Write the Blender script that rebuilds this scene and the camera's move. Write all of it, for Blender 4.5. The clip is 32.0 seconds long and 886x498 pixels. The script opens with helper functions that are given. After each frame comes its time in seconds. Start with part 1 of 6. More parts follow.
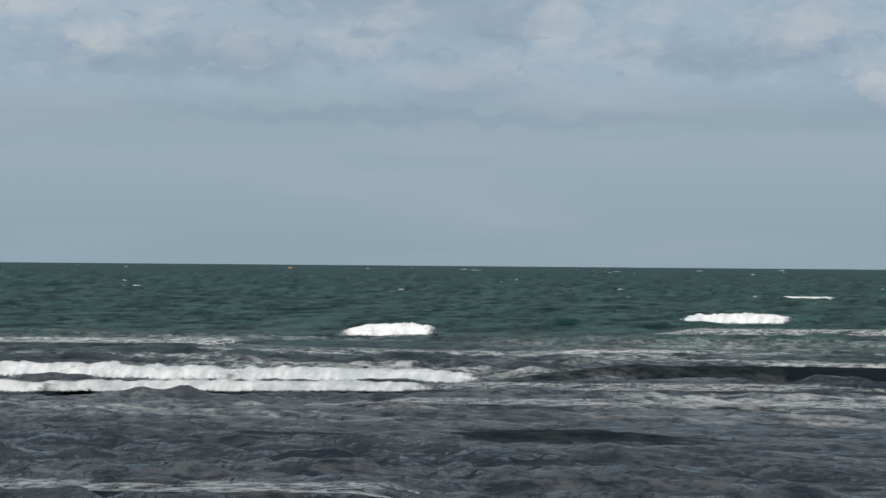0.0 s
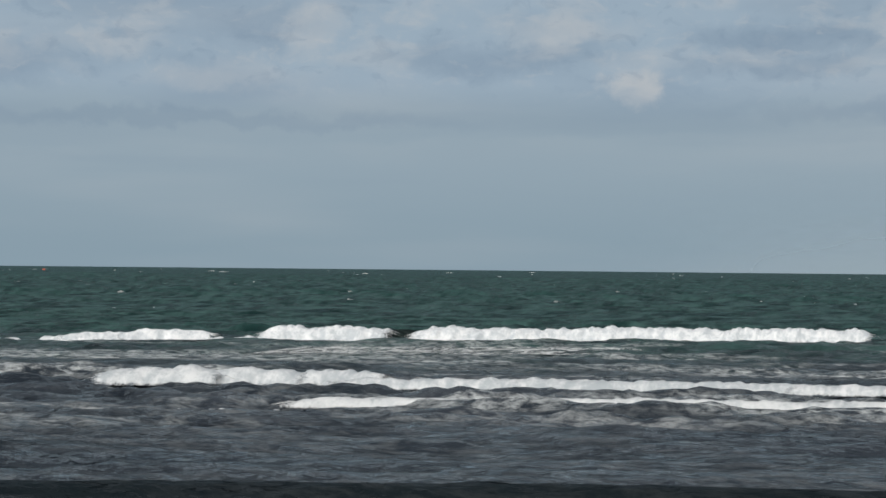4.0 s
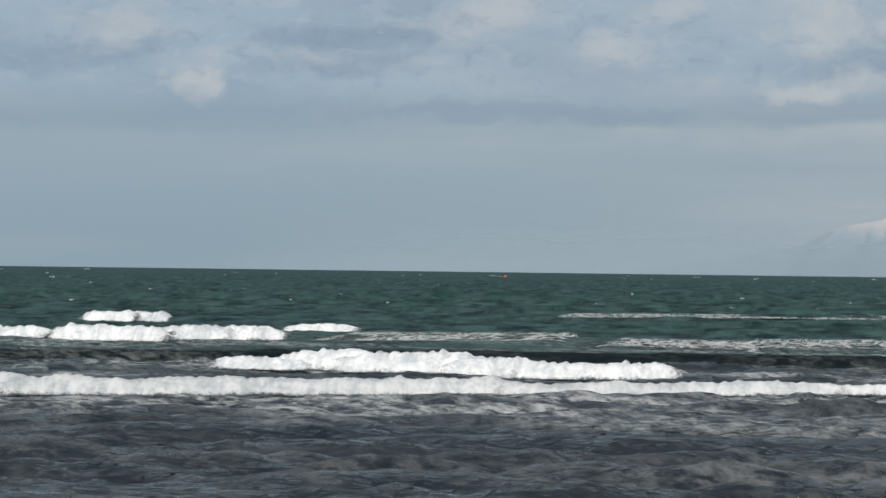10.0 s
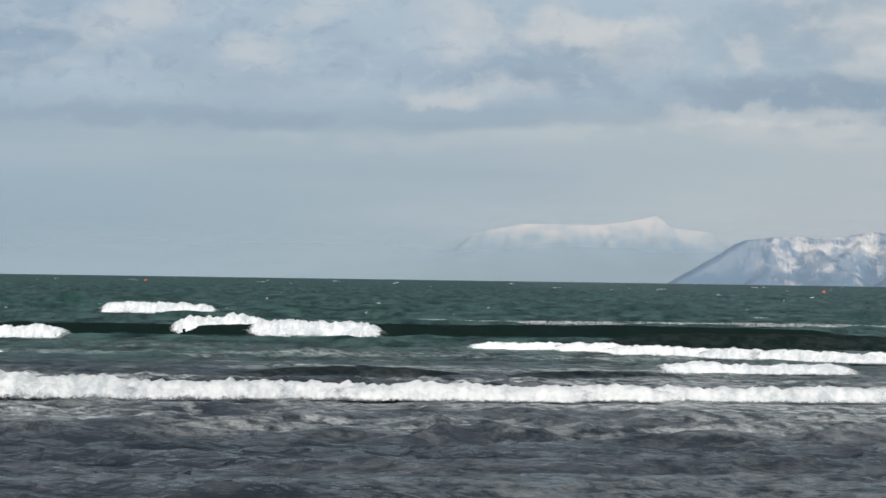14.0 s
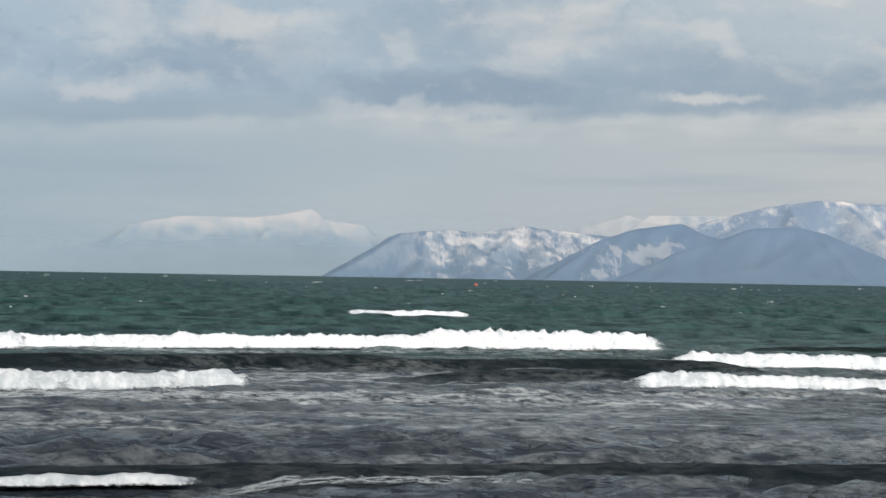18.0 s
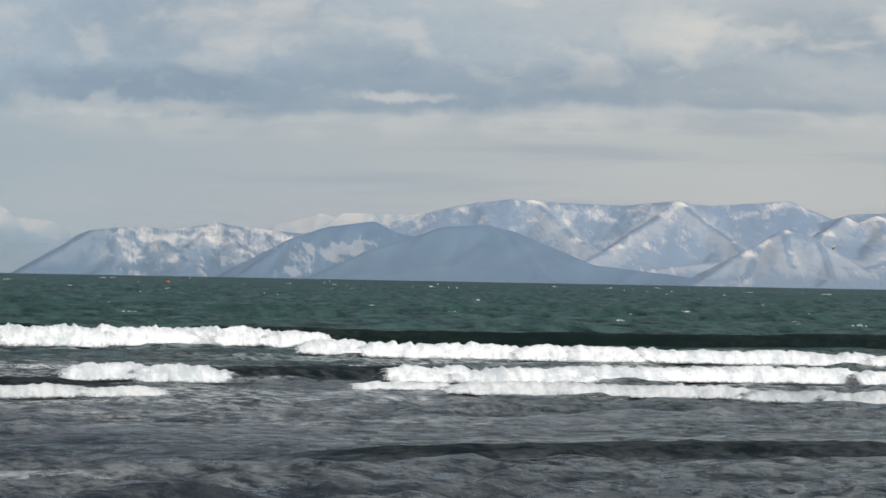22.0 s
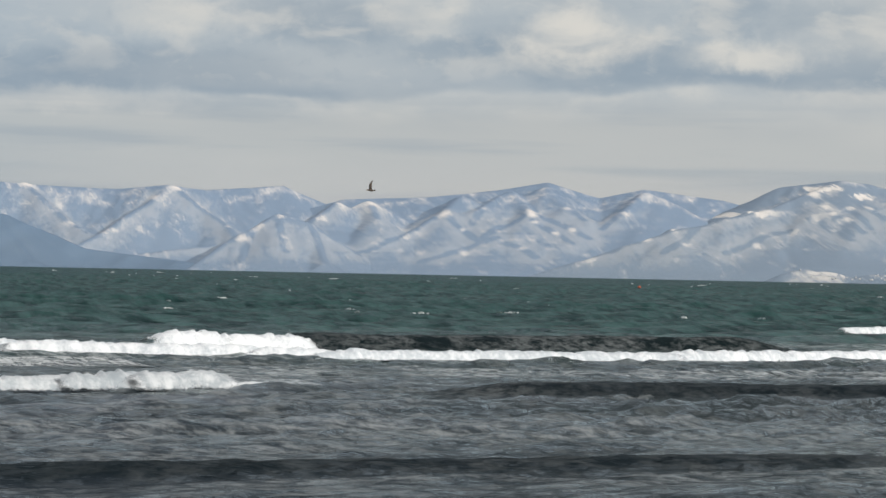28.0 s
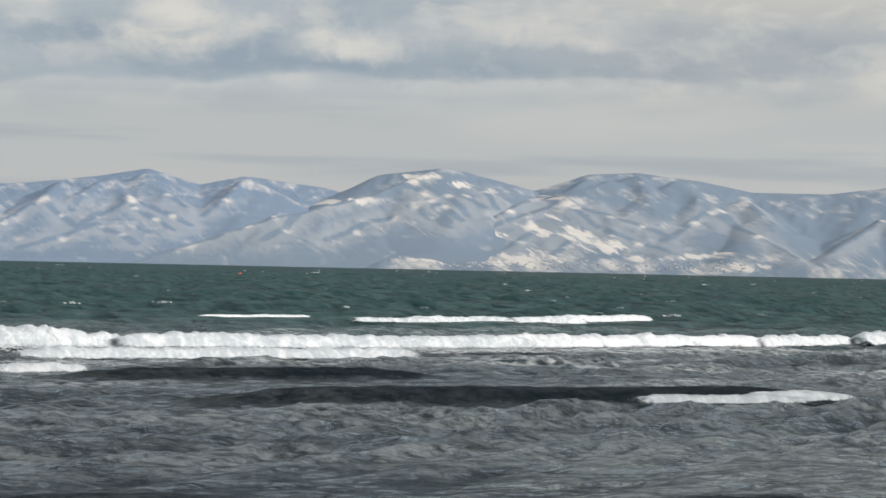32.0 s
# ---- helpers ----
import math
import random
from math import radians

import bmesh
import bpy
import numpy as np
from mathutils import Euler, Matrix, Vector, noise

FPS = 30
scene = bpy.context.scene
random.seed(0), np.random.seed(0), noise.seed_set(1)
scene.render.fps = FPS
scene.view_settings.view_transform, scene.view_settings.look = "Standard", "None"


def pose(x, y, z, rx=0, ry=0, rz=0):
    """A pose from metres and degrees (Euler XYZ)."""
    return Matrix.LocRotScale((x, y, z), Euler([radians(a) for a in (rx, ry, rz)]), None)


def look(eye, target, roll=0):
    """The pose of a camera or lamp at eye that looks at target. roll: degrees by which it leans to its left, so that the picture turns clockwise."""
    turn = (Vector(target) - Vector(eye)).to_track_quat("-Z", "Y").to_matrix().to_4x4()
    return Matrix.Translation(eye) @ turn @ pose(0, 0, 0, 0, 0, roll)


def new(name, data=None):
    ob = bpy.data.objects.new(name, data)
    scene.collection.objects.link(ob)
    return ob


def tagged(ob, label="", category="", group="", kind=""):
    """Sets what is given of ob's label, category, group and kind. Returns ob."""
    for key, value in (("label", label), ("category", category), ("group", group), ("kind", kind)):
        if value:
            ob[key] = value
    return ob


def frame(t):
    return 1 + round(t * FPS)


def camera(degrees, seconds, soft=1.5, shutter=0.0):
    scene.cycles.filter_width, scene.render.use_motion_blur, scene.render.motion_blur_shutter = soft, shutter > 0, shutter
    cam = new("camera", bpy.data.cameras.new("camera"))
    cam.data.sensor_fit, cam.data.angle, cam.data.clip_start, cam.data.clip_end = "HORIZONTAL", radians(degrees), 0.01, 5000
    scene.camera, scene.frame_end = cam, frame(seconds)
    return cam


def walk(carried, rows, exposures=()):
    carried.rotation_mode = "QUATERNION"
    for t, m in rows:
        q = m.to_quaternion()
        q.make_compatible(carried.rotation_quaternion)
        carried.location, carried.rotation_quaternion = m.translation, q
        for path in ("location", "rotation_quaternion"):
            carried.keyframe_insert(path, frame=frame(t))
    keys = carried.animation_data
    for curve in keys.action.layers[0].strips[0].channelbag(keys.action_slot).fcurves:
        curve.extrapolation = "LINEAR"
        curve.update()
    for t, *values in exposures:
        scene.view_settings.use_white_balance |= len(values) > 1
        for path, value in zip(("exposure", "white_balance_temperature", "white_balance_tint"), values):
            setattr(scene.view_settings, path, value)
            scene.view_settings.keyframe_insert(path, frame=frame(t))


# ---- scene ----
EYE = (0.0, 0.0, 5.0)


def aim(turn, tilt, roll):
    """Camera pose: turn to the right of +y, tilt up, roll, in degrees."""
    a, b = radians(turn), radians(tilt)
    way = Vector((math.sin(a) * math.cos(b), math.cos(a) * math.cos(b), math.sin(b)))
    return look(EYE, Vector(EYE) + 100 * way, roll)


cam = camera(19.919, 32.0, soft=1.5)
walk(cam, [
    (0, aim(-25.000, 0.326, 0.490)),
    (0.5, aim(-23.947, 0.381, 0.501)),
    (1, aim(-23.225, 0.340, 0.521)),
    (1.5, aim(-22.604, 0.354, 0.527)),
    (2, aim(-21.878, 0.279, 0.537)),
    (2.5, aim(-21.234, 0.284, 0.533)),
    (3, aim(-20.646, 0.326, 0.528)),
    (3.5, aim(-20.051, 0.371, 0.539)),
    (5.5, aim(-17.631, 0.468, 0.602)),
    (6, aim(-16.927, 0.431, 0.585)),
    (6.5, aim(-16.115, 0.436, 0.619)),
    (7, aim(-15.119, 0.540, 0.649)),
    (7.5, aim(-14.251, 0.523, 0.657)),
    (8, aim(-13.552, 0.387, 0.662)),
    (8.5, aim(-12.919, 0.269, 0.668)),
    (9, aim(-12.213, 0.309, 0.673)),
    (9.5, aim(-10.939, 0.382, 0.697)),
    (10, aim(-9.533, 0.451, 0.721)),
    (10.5, aim(-8.540, 0.392, 0.730)),
    (11, aim(-7.418, 0.389, 0.739)),
    (11.5, aim(-6.240, 0.393, 0.768)),
    (12, aim(-5.368, 0.442, 0.790)),
    (12.5, aim(-4.484, 0.507, 0.799)),
    (13, aim(-3.518, 0.531, 0.809)),
    (13.5, aim(-2.451, 0.598, 0.826)),
    (14, aim(-1.398, 0.647, 0.834)),
    (14.5, aim(-0.400, 0.599, 0.906)),
    (15, aim(0.743, 0.563, 0.933)),
    (15.5, aim(1.958, 0.553, 0.967)),
    (17.5, aim(5.618, 0.570, 0.991)),
    (18, aim(6.437, 0.603, 0.993)),
    (18.5, aim(7.424, 0.683, 1.050)),
    (19, aim(8.381, 0.724, 1.034)),
    (19.5, aim(9.252, 0.703, 1.073)),
    (20, aim(9.966, 0.658, 1.075)),
    (20.5, aim(10.704, 0.644, 1.060)),
    (21, aim(11.360, 0.641, 1.066)),
    (21.5, aim(12.343, 0.693, 1.072)),
    (22, aim(13.401, 0.666, 1.081)),
    (22.5, aim(14.386, 0.707, 1.101)),
    (23, aim(15.242, 0.801, 1.094)),
    (23.5, aim(16.221, 0.833, 1.118)),
    (24, aim(17.233, 0.788, 1.138)),
    (24.5, aim(18.643, 0.806, 1.150)),
    (25, aim(19.891, 0.790, 1.145)),
    (25.5, aim(20.667, 0.761, 1.147)),
    (27.5, aim(24.235, 0.677, 1.198)),
    (28, aim(24.865, 0.525, 1.165)),
    (28.5, aim(25.599, 0.312, 1.182)),
    (29, aim(26.684, 0.191, 1.216)),
    (29.5, aim(27.909, 0.135, 1.237)),
    (30, aim(29.103, 0.158, 1.243)),
    (30.5, aim(30.117, 0.214, 1.241)),
    (31, aim(31.291, 0.294, 1.231)),
    (31.5, aim(32.568, 0.382, 1.228)),
    (32, aim(33.917, 0.408, 1.221)),
], exposures=[(0, 0.0), (1, 0.12), (2, 0.0), (3, -0.08), (6, -0.15), (9, -0.1), (11, 0.0), (13, 0.08), (15, 0.16), (18, 0.13), (20, 0.06), (22, 0.0), (28, 0.0), (30, 0.04), (32, 0.0)])

# ---- world and sun ----
SUN_AZ, SUN_EL = radians(171), radians(31)     # clockwise from +y, behind the camera to the right
world = bpy.data.worlds.new("sky")
scene.world = world
world.use_nodes = True
wn = world.node_tree.nodes
sky = wn.new("ShaderNodeTexSky")
sky.sky_type = "NISHITA"
sky.sun_disc = False
sky.sun_elevation, sky.sun_rotation = SUN_EL, SUN_AZ
sky.air_density, sky.dust_density = 1.0, 1.5
# broken cloud over the whole sky: half the blue, half a grey-white deck
deck = wn.new("ShaderNodeMix")
deck.data_type = "RGBA"
deck.inputs[0].default_value = 0.68
deck.inputs[7].default_value = (4.4, 4.6, 4.65, 1.0)
world.node_tree.links.new(sky.outputs[0], deck.inputs[6])
world.node_tree.links.new(deck.outputs[2], wn["Background"].inputs[0])
wn["Background"].inputs[1].default_value = 0.09
sun = new("sun", bpy.data.lights.new("sun", "SUN"))
sun.data.energy, sun.data.angle, sun.data.color = 3.6, radians(0.6), (1.0, 0.95, 0.88)
sun_way = Vector((math.sin(SUN_AZ) * math.cos(SUN_EL), math.cos(SUN_AZ) * math.cos(SUN_EL), math.sin(SUN_EL)))
sun.matrix_world = look(sun_way * 300, (0, 0, 0))


# ---- materials ----
class Mat:
    """Small helper round a node tree."""

    def __init__(self, name):
        self.m = bpy.data.materials.new(name)
        self.m.use_nodes = True
        self.t = self.m.node_tree
        self.n = self.t.nodes
        self.out = self.n["Material Output"]
        self.bsdf = self.n["Principled BSDF"]

    def node(self, kind, ins=None):
        nd = self.n.new(kind)
        for k, v in (ins or {}).items():
            self.put(nd.inputs[k], v)
        return nd

    def put(self, socket, v):
        if isinstance(v, bpy.types.NodeSocket):
            self.t.links.new(v, socket)
        else:
            socket.default_value = v

    def math(self, op, a, b=0.0, c=0.0, clamp=False):
        nd = self.n.new("ShaderNodeMath")
        nd.operation, nd.use_clamp = op, clamp
        for i, v in enumerate((a, b, c)):
            self.put(nd.inputs[i], v)
        return nd.outputs[0]

    def ramp(self, v, lo, hi, a=0.0, b=1.0):
        nd = self.n.new("ShaderNodeMapRange")
        nd.interpolation_type = "SMOOTHSTEP"
        for i, x in enumerate((v, lo, hi, a, b)):
            self.put(nd.inputs[i], x)
        return nd.outputs[0]

    def mix(self, f, a, b):
        nd = self.n.new("ShaderNodeMix")
        nd.data_type = "RGBA"
        self.put(nd.inputs[0], f)
        for s, v in ((nd.inputs[6], a), (nd.inputs[7], b)):
            self.put(s, v if isinstance(v, bpy.types.NodeSocket) else (*v, 1.0))
        return nd.outputs[2]

    def noise(self, vec, scale, detail=4.0, rough=0.55, stretch=(1, 1, 1), shift=(0, 0, 0), warp=0.0):
        mp = self.node("ShaderNodeMapping", {0: vec})
        mp.inputs[1].default_value, mp.inputs[3].default_value = shift, stretch
        nd = self.node("ShaderNodeTexNoise", {0: mp.outputs[0], "Scale": scale, "Detail": detail, "Roughness": rough, "Distortion": warp})
        return nd.outputs[0]

    def coord(self, which="Object"):
        return self.node("ShaderNodeTexCoord").outputs[which]

    def position(self):
        return self.node("ShaderNodeNewGeometry").outputs["Position"]

    def bump(self, height, strength, dist, after=None):
        ins = {"Height": height, "Strength": strength, "Distance": dist}
        if after is not None:
            ins["Normal"] = after
        return self.node("ShaderNodeBump", ins).outputs[0]

    def finish(self, color, rough=0.6, normal=None, **more):
        self.put(self.bsdf.inputs["Base Color"], color if isinstance(color, bpy.types.NodeSocket) else (*color, 1.0))
        self.put(self.bsdf.inputs["Roughness"], rough)
        if normal is not None:
            self.put(self.bsdf.inputs["Normal"], normal)
        for k, v in more.items():
            self.put(self.bsdf.inputs[k.replace("_", " ")], v)
        return self.m


def water_material(name, lace=True):
    """Sea water: green offshore, grey with stirred sand inshore, with lace foam drifting in the surf."""
    k = Mat(name)
    pos, obj = k.position(), k.coord("Object")
    sep = k.node("ShaderNodeSeparateXYZ", {0: pos})
    x, y = sep.outputs[0], sep.outputs[1]
    # distance from shore, along the bowed line of the crests
    bow = k.math("MULTIPLY_ADD", k.math("MULTIPLY", x, x), -0.0024, k.math("MULTIPLY", x, 0.22))
    shore = k.math("SUBTRACT", y, k.math("MULTIPLY", k.math("MAXIMUM", bow, -60.0), 0.7))
    patches = k.noise(pos, 0.02, 3, stretch=(1, 2.2, 1))
    far = k.ramp(k.math("MULTIPLY_ADD", patches, 60.0, shore), 130, 230)
    sand = k.ramp(x, 5, 48)                # more stirred sand to the east
    grain = k.noise(pos, 0.05, 3, stretch=(1, 2.5, 1))
    near_c = k.mix(sand, k.mix(grain, (0.0085, 0.0125, 0.019), (0.018, 0.025, 0.034)), k.mix(grain, (0.0095, 0.0145, 0.0165), (0.020, 0.027, 0.029)))
    # dark wave fronts and sky-bright tops put into the offshore colour as dashes
    far_c = k.mix(k.ramp(k.noise(obj, 0.09, 6, 0.66, stretch=(3.0, 0.8, 1)), 0.36, 0.64), (0.006, 0.021, 0.021), (0.046, 0.094, 0.090))
    # pale film of spent foam inside the surf
    film = k.math("MULTIPLY", k.math("MULTIPLY", k.ramp(shore, 56, 84), k.ramp(shore, 135, 105)), k.ramp(k.noise(pos, 0.16, 6, 0.62, stretch=(0.7, 0.9, 1)), 0.44, 0.66, 0.0, 0.6))
    near_c = k.mix(k.math("MULTIPLY", film, k.math("MULTIPLY", k.ramp(x, -20, 22, 0.10, 0.34), k.ramp(x, 26, 52, 1.0, 0.5))), near_c, (0.30, 0.325, 0.385))
    color = k.mix(far, near_c, far_c)
    # light through thin crests, put into the colour by height
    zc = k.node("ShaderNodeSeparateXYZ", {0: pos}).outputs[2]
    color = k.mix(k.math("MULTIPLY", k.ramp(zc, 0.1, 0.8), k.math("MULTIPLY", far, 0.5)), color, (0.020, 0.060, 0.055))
    if not lace:                       # steep faces: colour darkened with height, where less sky would be mirrored
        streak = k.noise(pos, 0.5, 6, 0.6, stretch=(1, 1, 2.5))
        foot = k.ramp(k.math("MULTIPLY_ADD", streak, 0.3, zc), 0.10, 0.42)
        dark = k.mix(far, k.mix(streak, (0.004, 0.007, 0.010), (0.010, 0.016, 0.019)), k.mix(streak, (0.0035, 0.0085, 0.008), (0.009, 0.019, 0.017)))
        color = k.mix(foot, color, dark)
    # wind ripples over four sizes
    r0 = k.noise(obj, 5.0, 4, 0.6, stretch=(0.7, 1, 1))
    r1 = k.noise(obj, 1.4, 5, 0.62, stretch=(0.6, 1, 1))
    r2 = k.noise(obj, 0.36, 4, 0.6, stretch=(0.6, 1, 1))
    r3 = k.noise(obj, 0.06, 3, 0.5, stretch=(0.4, 1, 1))
    n = k.bump(r3, 1.0, 2.0)
    n = k.bump(r2, 1.0, 0.55, n)
    n = k.bump(r1, 1.0, 0.22, n)
    n = k.bump(r0, 1.0, 0.032, n)
    rough = 0.07
    l1 = k.noise(pos, 0.6, 6, 0.68, stretch=(0.6, 1.0, 1), warp=0.4)
    l2 = k.noise(pos, 0.06, 4, 0.6, stretch=(0.45, 1.3, 1))
    band = k.math("MULTIPLY", k.ramp(shore, 64, 92), k.ramp(shore, 190, 145))
    thin = k.math("SUBTRACT", 1.0, k.math("MULTIPLY", k.math("ABSOLUTE", k.math("SUBTRACT", l1, 0.5)), 8.0), clamp=True)
    thin = k.math("MULTIPLY", thin, k.ramp(k.noise(pos, 2.2, 4, 0.65, stretch=(0.6, 1, 1)), 0.34, 0.60))
    mask = k.math("MULTIPLY", k.math("MULTIPLY", k.ramp(l2, 0.44, 0.60), thin), band, clamp=True)
    weak = k.math("MULTIPLY", k.math("MULTIPLY", thin, k.ramp(l2, 0.34, 0.58)), k.ramp(x, -20, 22, 0.15, 0.46))
    mask = k.math("MAXIMUM", mask, k.math("MULTIPLY", weak, k.ramp(shore, 200, 140)))
    mask = k.math("MULTIPLY", mask, 0.62 if lace else 0.15)
    color = k.mix(mask, color, (0.66, 0.70, 0.71))
    # body of the water, and the mirror of the sky on it; unresolved chop offshore mirrors less of the low sky
    deep = k.node("ShaderNodeBsdfDiffuse", {"Color": color, "Normal": n})
    shine = k.node("ShaderNodeBsdfGlossy", {"Color": (0.94, 1, 1, 1), "Roughness": rough, "Normal": n})
    edge = k.node("ShaderNodeFresnel", {"IOR": 1.333, "Normal": n}).outputs[0]
    gloss = k.math("MULTIPLY", edge, k.math("MULTIPLY", k.math("MULTIPLY", k.ramp(shore, 70, 240, 0.95, 0.30), k.ramp(x, -12, 60, 0.60, 0.88)), k.ramp(k.noise(obj, 0.5, 6, 0.7, stretch=(1.2, 0.8, 1)), 0.3, 0.7, 0.5, 1.45)))
    if not lace:                       # mirror cut back with height too, deepening the painted dark
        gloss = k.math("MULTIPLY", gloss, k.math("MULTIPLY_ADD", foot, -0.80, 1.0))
    gloss = k.math("MULTIPLY", gloss, k.math("SUBTRACT", 1.0, mask))
    both = k.node("ShaderNodeMixShader", {0: gloss, 1: deep.outputs[0], 2: shine.outputs[0]})
    k.t.links.new(both.outputs[0], k.out.inputs[0])
    k.n.remove(k.bsdf)
    return k.m


def shore_line(k):
    """Metres out to sea of the bowed line of the crests."""
    w = k.node("ShaderNodeSeparateXYZ", {0: k.position()})
    bowed = k.math("MULTIPLY_ADD", k.math("MULTIPLY", w.outputs[0], w.outputs[0]), -0.0024, k.math("MULTIPLY", w.outputs[0], 0.22))
    return k.math("SUBTRACT", w.outputs[1], k.math("MULTIPLY", k.math("MAXIMUM", bowed, -60.0), 0.7))


def foam_material():
    """White water; its foot breaks up into wash and lace."""
    k = Mat("sea_foam")
    obj = k.coord("Object")
    own = k.node("ShaderNodeObjectInfo").outputs["Random"]
    v = k.node("ShaderNodeSeparateXYZ", {0: k.coord("UV")})
    across, along = v.outputs[1], v.outputs[0]
    a = k.noise(obj, 1.3, 6, 0.65)
    b = k.noise(obj, 5.0, 5, 0.65)
    c = k.noise(obj, 0.9, 5, 0.6, stretch=(0.7, 1, 1.5), shift=(5, 2, 1))
    fall = k.noise(obj, 1.6, 5, 0.6, stretch=(1.6, 0.5, 0.55), shift=(2, 8, 3))      # streaks down the face
    thick = k.math("ADD", k.math("MULTIPLY", a, 0.4), k.math("ADD", k.math("MULTIPLY", b, 0.25), k.math("ADD", k.math("MULTIPLY", fall, 0.35), k.math("MULTIPLY", k.math("SUBTRACT", own, 0.5), 0.10))))
    # grey for thin foam, and for shade in crevices, put into the colour
    color = k.mix(k.ramp(thick, 0.38, 0.58), (0.46, 0.50, 0.535), (0.745, 0.765, 0.785))
    # spent foam inshore is thinner and greyer
    old = k.ramp(shore_line(k), 118, 94)
    color = k.mix(k.math("MULTIPLY", old, 0.8), color, k.mix(k.ramp(thick, 0.38, 0.62), (0.29, 0.325, 0.35), (0.53, 0.55, 0.565)))
    edge = k.math("MULTIPLY", k.ramp(across, 0.10, 0.46), k.ramp(across, 1.06, 0.94))
    edge = k.math("MULTIPLY", edge, k.ramp(along, 0.0, 0.9))
    holes = k.math("ADD", k.math("MULTIPLY", b, 0.45), k.math("MULTIPLY", c, 0.6))
    holes = k.math("ADD", holes, k.math("MULTIPLY", k.math("SUBTRACT", k.noise(obj, 13.0, 3, 0.6), 0.5), 0.4))
    alpha = k.ramp(k.math("ADD", k.math("MULTIPLY_ADD", old, -0.07, holes), k.math("MULTIPLY", edge, 0.66)), 0.64, 0.98)
    n = k.bump(a, 0.35, 0.08)
    n = k.bump(b, 0.4, 0.05, n)
    return k.finish(color, 0.9, n, Alpha=alpha, Specular_IOR_Level=0.15)


def spray_material():
    """Droplets thrown up along a breaking crest."""
    k = Mat("sea_spray")
    uv = k.coord("UV")
    v = k.node("ShaderNodeSeparateXYZ", {0: uv}).outputs[1]
    jets = k.noise(uv, 1.1, 5, 0.62, stretch=(1, 0.5, 1), warp=0.4)
    fine = k.noise(uv, 6.0, 3, 0.7, stretch=(1, 0.8, 1))
    f = k.math("ADD", k.math("MULTIPLY", jets, 0.8), k.math("MULTIPLY", fine, 0.35))
    alpha = k.ramp(k.math("MULTIPLY_ADD", v, -0.42, f), 0.40, 0.72, 0.0, 0.8)
    return k.finish((0.74, 0.76, 0.775), 0.9, Alpha=alpha, Specular_IOR_Level=0.1)


def lace_material():
    """Spent foam: a torn net of white threads and patches on the water."""
    k = Mat("lace_foam")
    uv = k.coord("UV")
    v = k.node("ShaderNodeSeparateXYZ", {0: uv}).outputs[1]
    wob = k.node("ShaderNodeTexNoise", {0: uv, "Scale": 0.8, "Detail": 4.0, "Roughness": 0.6}).outputs[1]
    bent = k.node("ShaderNodeVectorMath", {0: wob, 1: (1.6, 1.0, 0.0)})
    bent.operation = "MULTIPLY"
    place = k.node("ShaderNodeVectorMath", {0: uv, 1: bent.outputs[0]})
    place.operation = "ADD"

    def net(size, width):
        cells = k.node("ShaderNodeTexVoronoi", {0: place.outputs[0], "Scale": size, "Randomness": 1.0})
        cells.feature = "DISTANCE_TO_EDGE"
        return k.ramp(cells.outputs["Distance"], width, 0.02)

    big = k.noise(uv, 0.22, 4, 0.6, stretch=(1, 1.6, 1), shift=(4, 2, 0))
    threads = k.math("MAXIMUM", k.math("MULTIPLY", net(0.9, 0.15), 0.75), k.math("MULTIPLY", net(2.3, 0.13), 0.55))
    blots = k.ramp(k.noise(uv, 0.7, 6, 0.68, stretch=(1, 1.5, 1), warp=0.8), 0.52, 0.66)
    mask = k.math("MAXIMUM", k.math("MULTIPLY", threads, k.ramp(big, 0.28, 0.48)), k.math("MULTIPLY", blots, 0.9))
    mask = k.math("MULTIPLY", mask, k.ramp(k.noise(uv, 3.5, 4, 0.65), 0.32, 0.54, 0.15, 1.0))
    mask = k.math("MULTIPLY", mask, k.math("MULTIPLY", k.ramp(v, 0.0, 0.35), k.ramp(v, 3.0, 2.3)))
    old = k.ramp(shore_line(k), 122, 92)
    color = k.mix(old, (0.74, 0.76, 0.765), (0.44, 0.48, 0.50))
    return k.finish(color, 0.9, Alpha=k.math("MULTIPLY", mask, 0.92), Specular_IOR_Level=0.1)


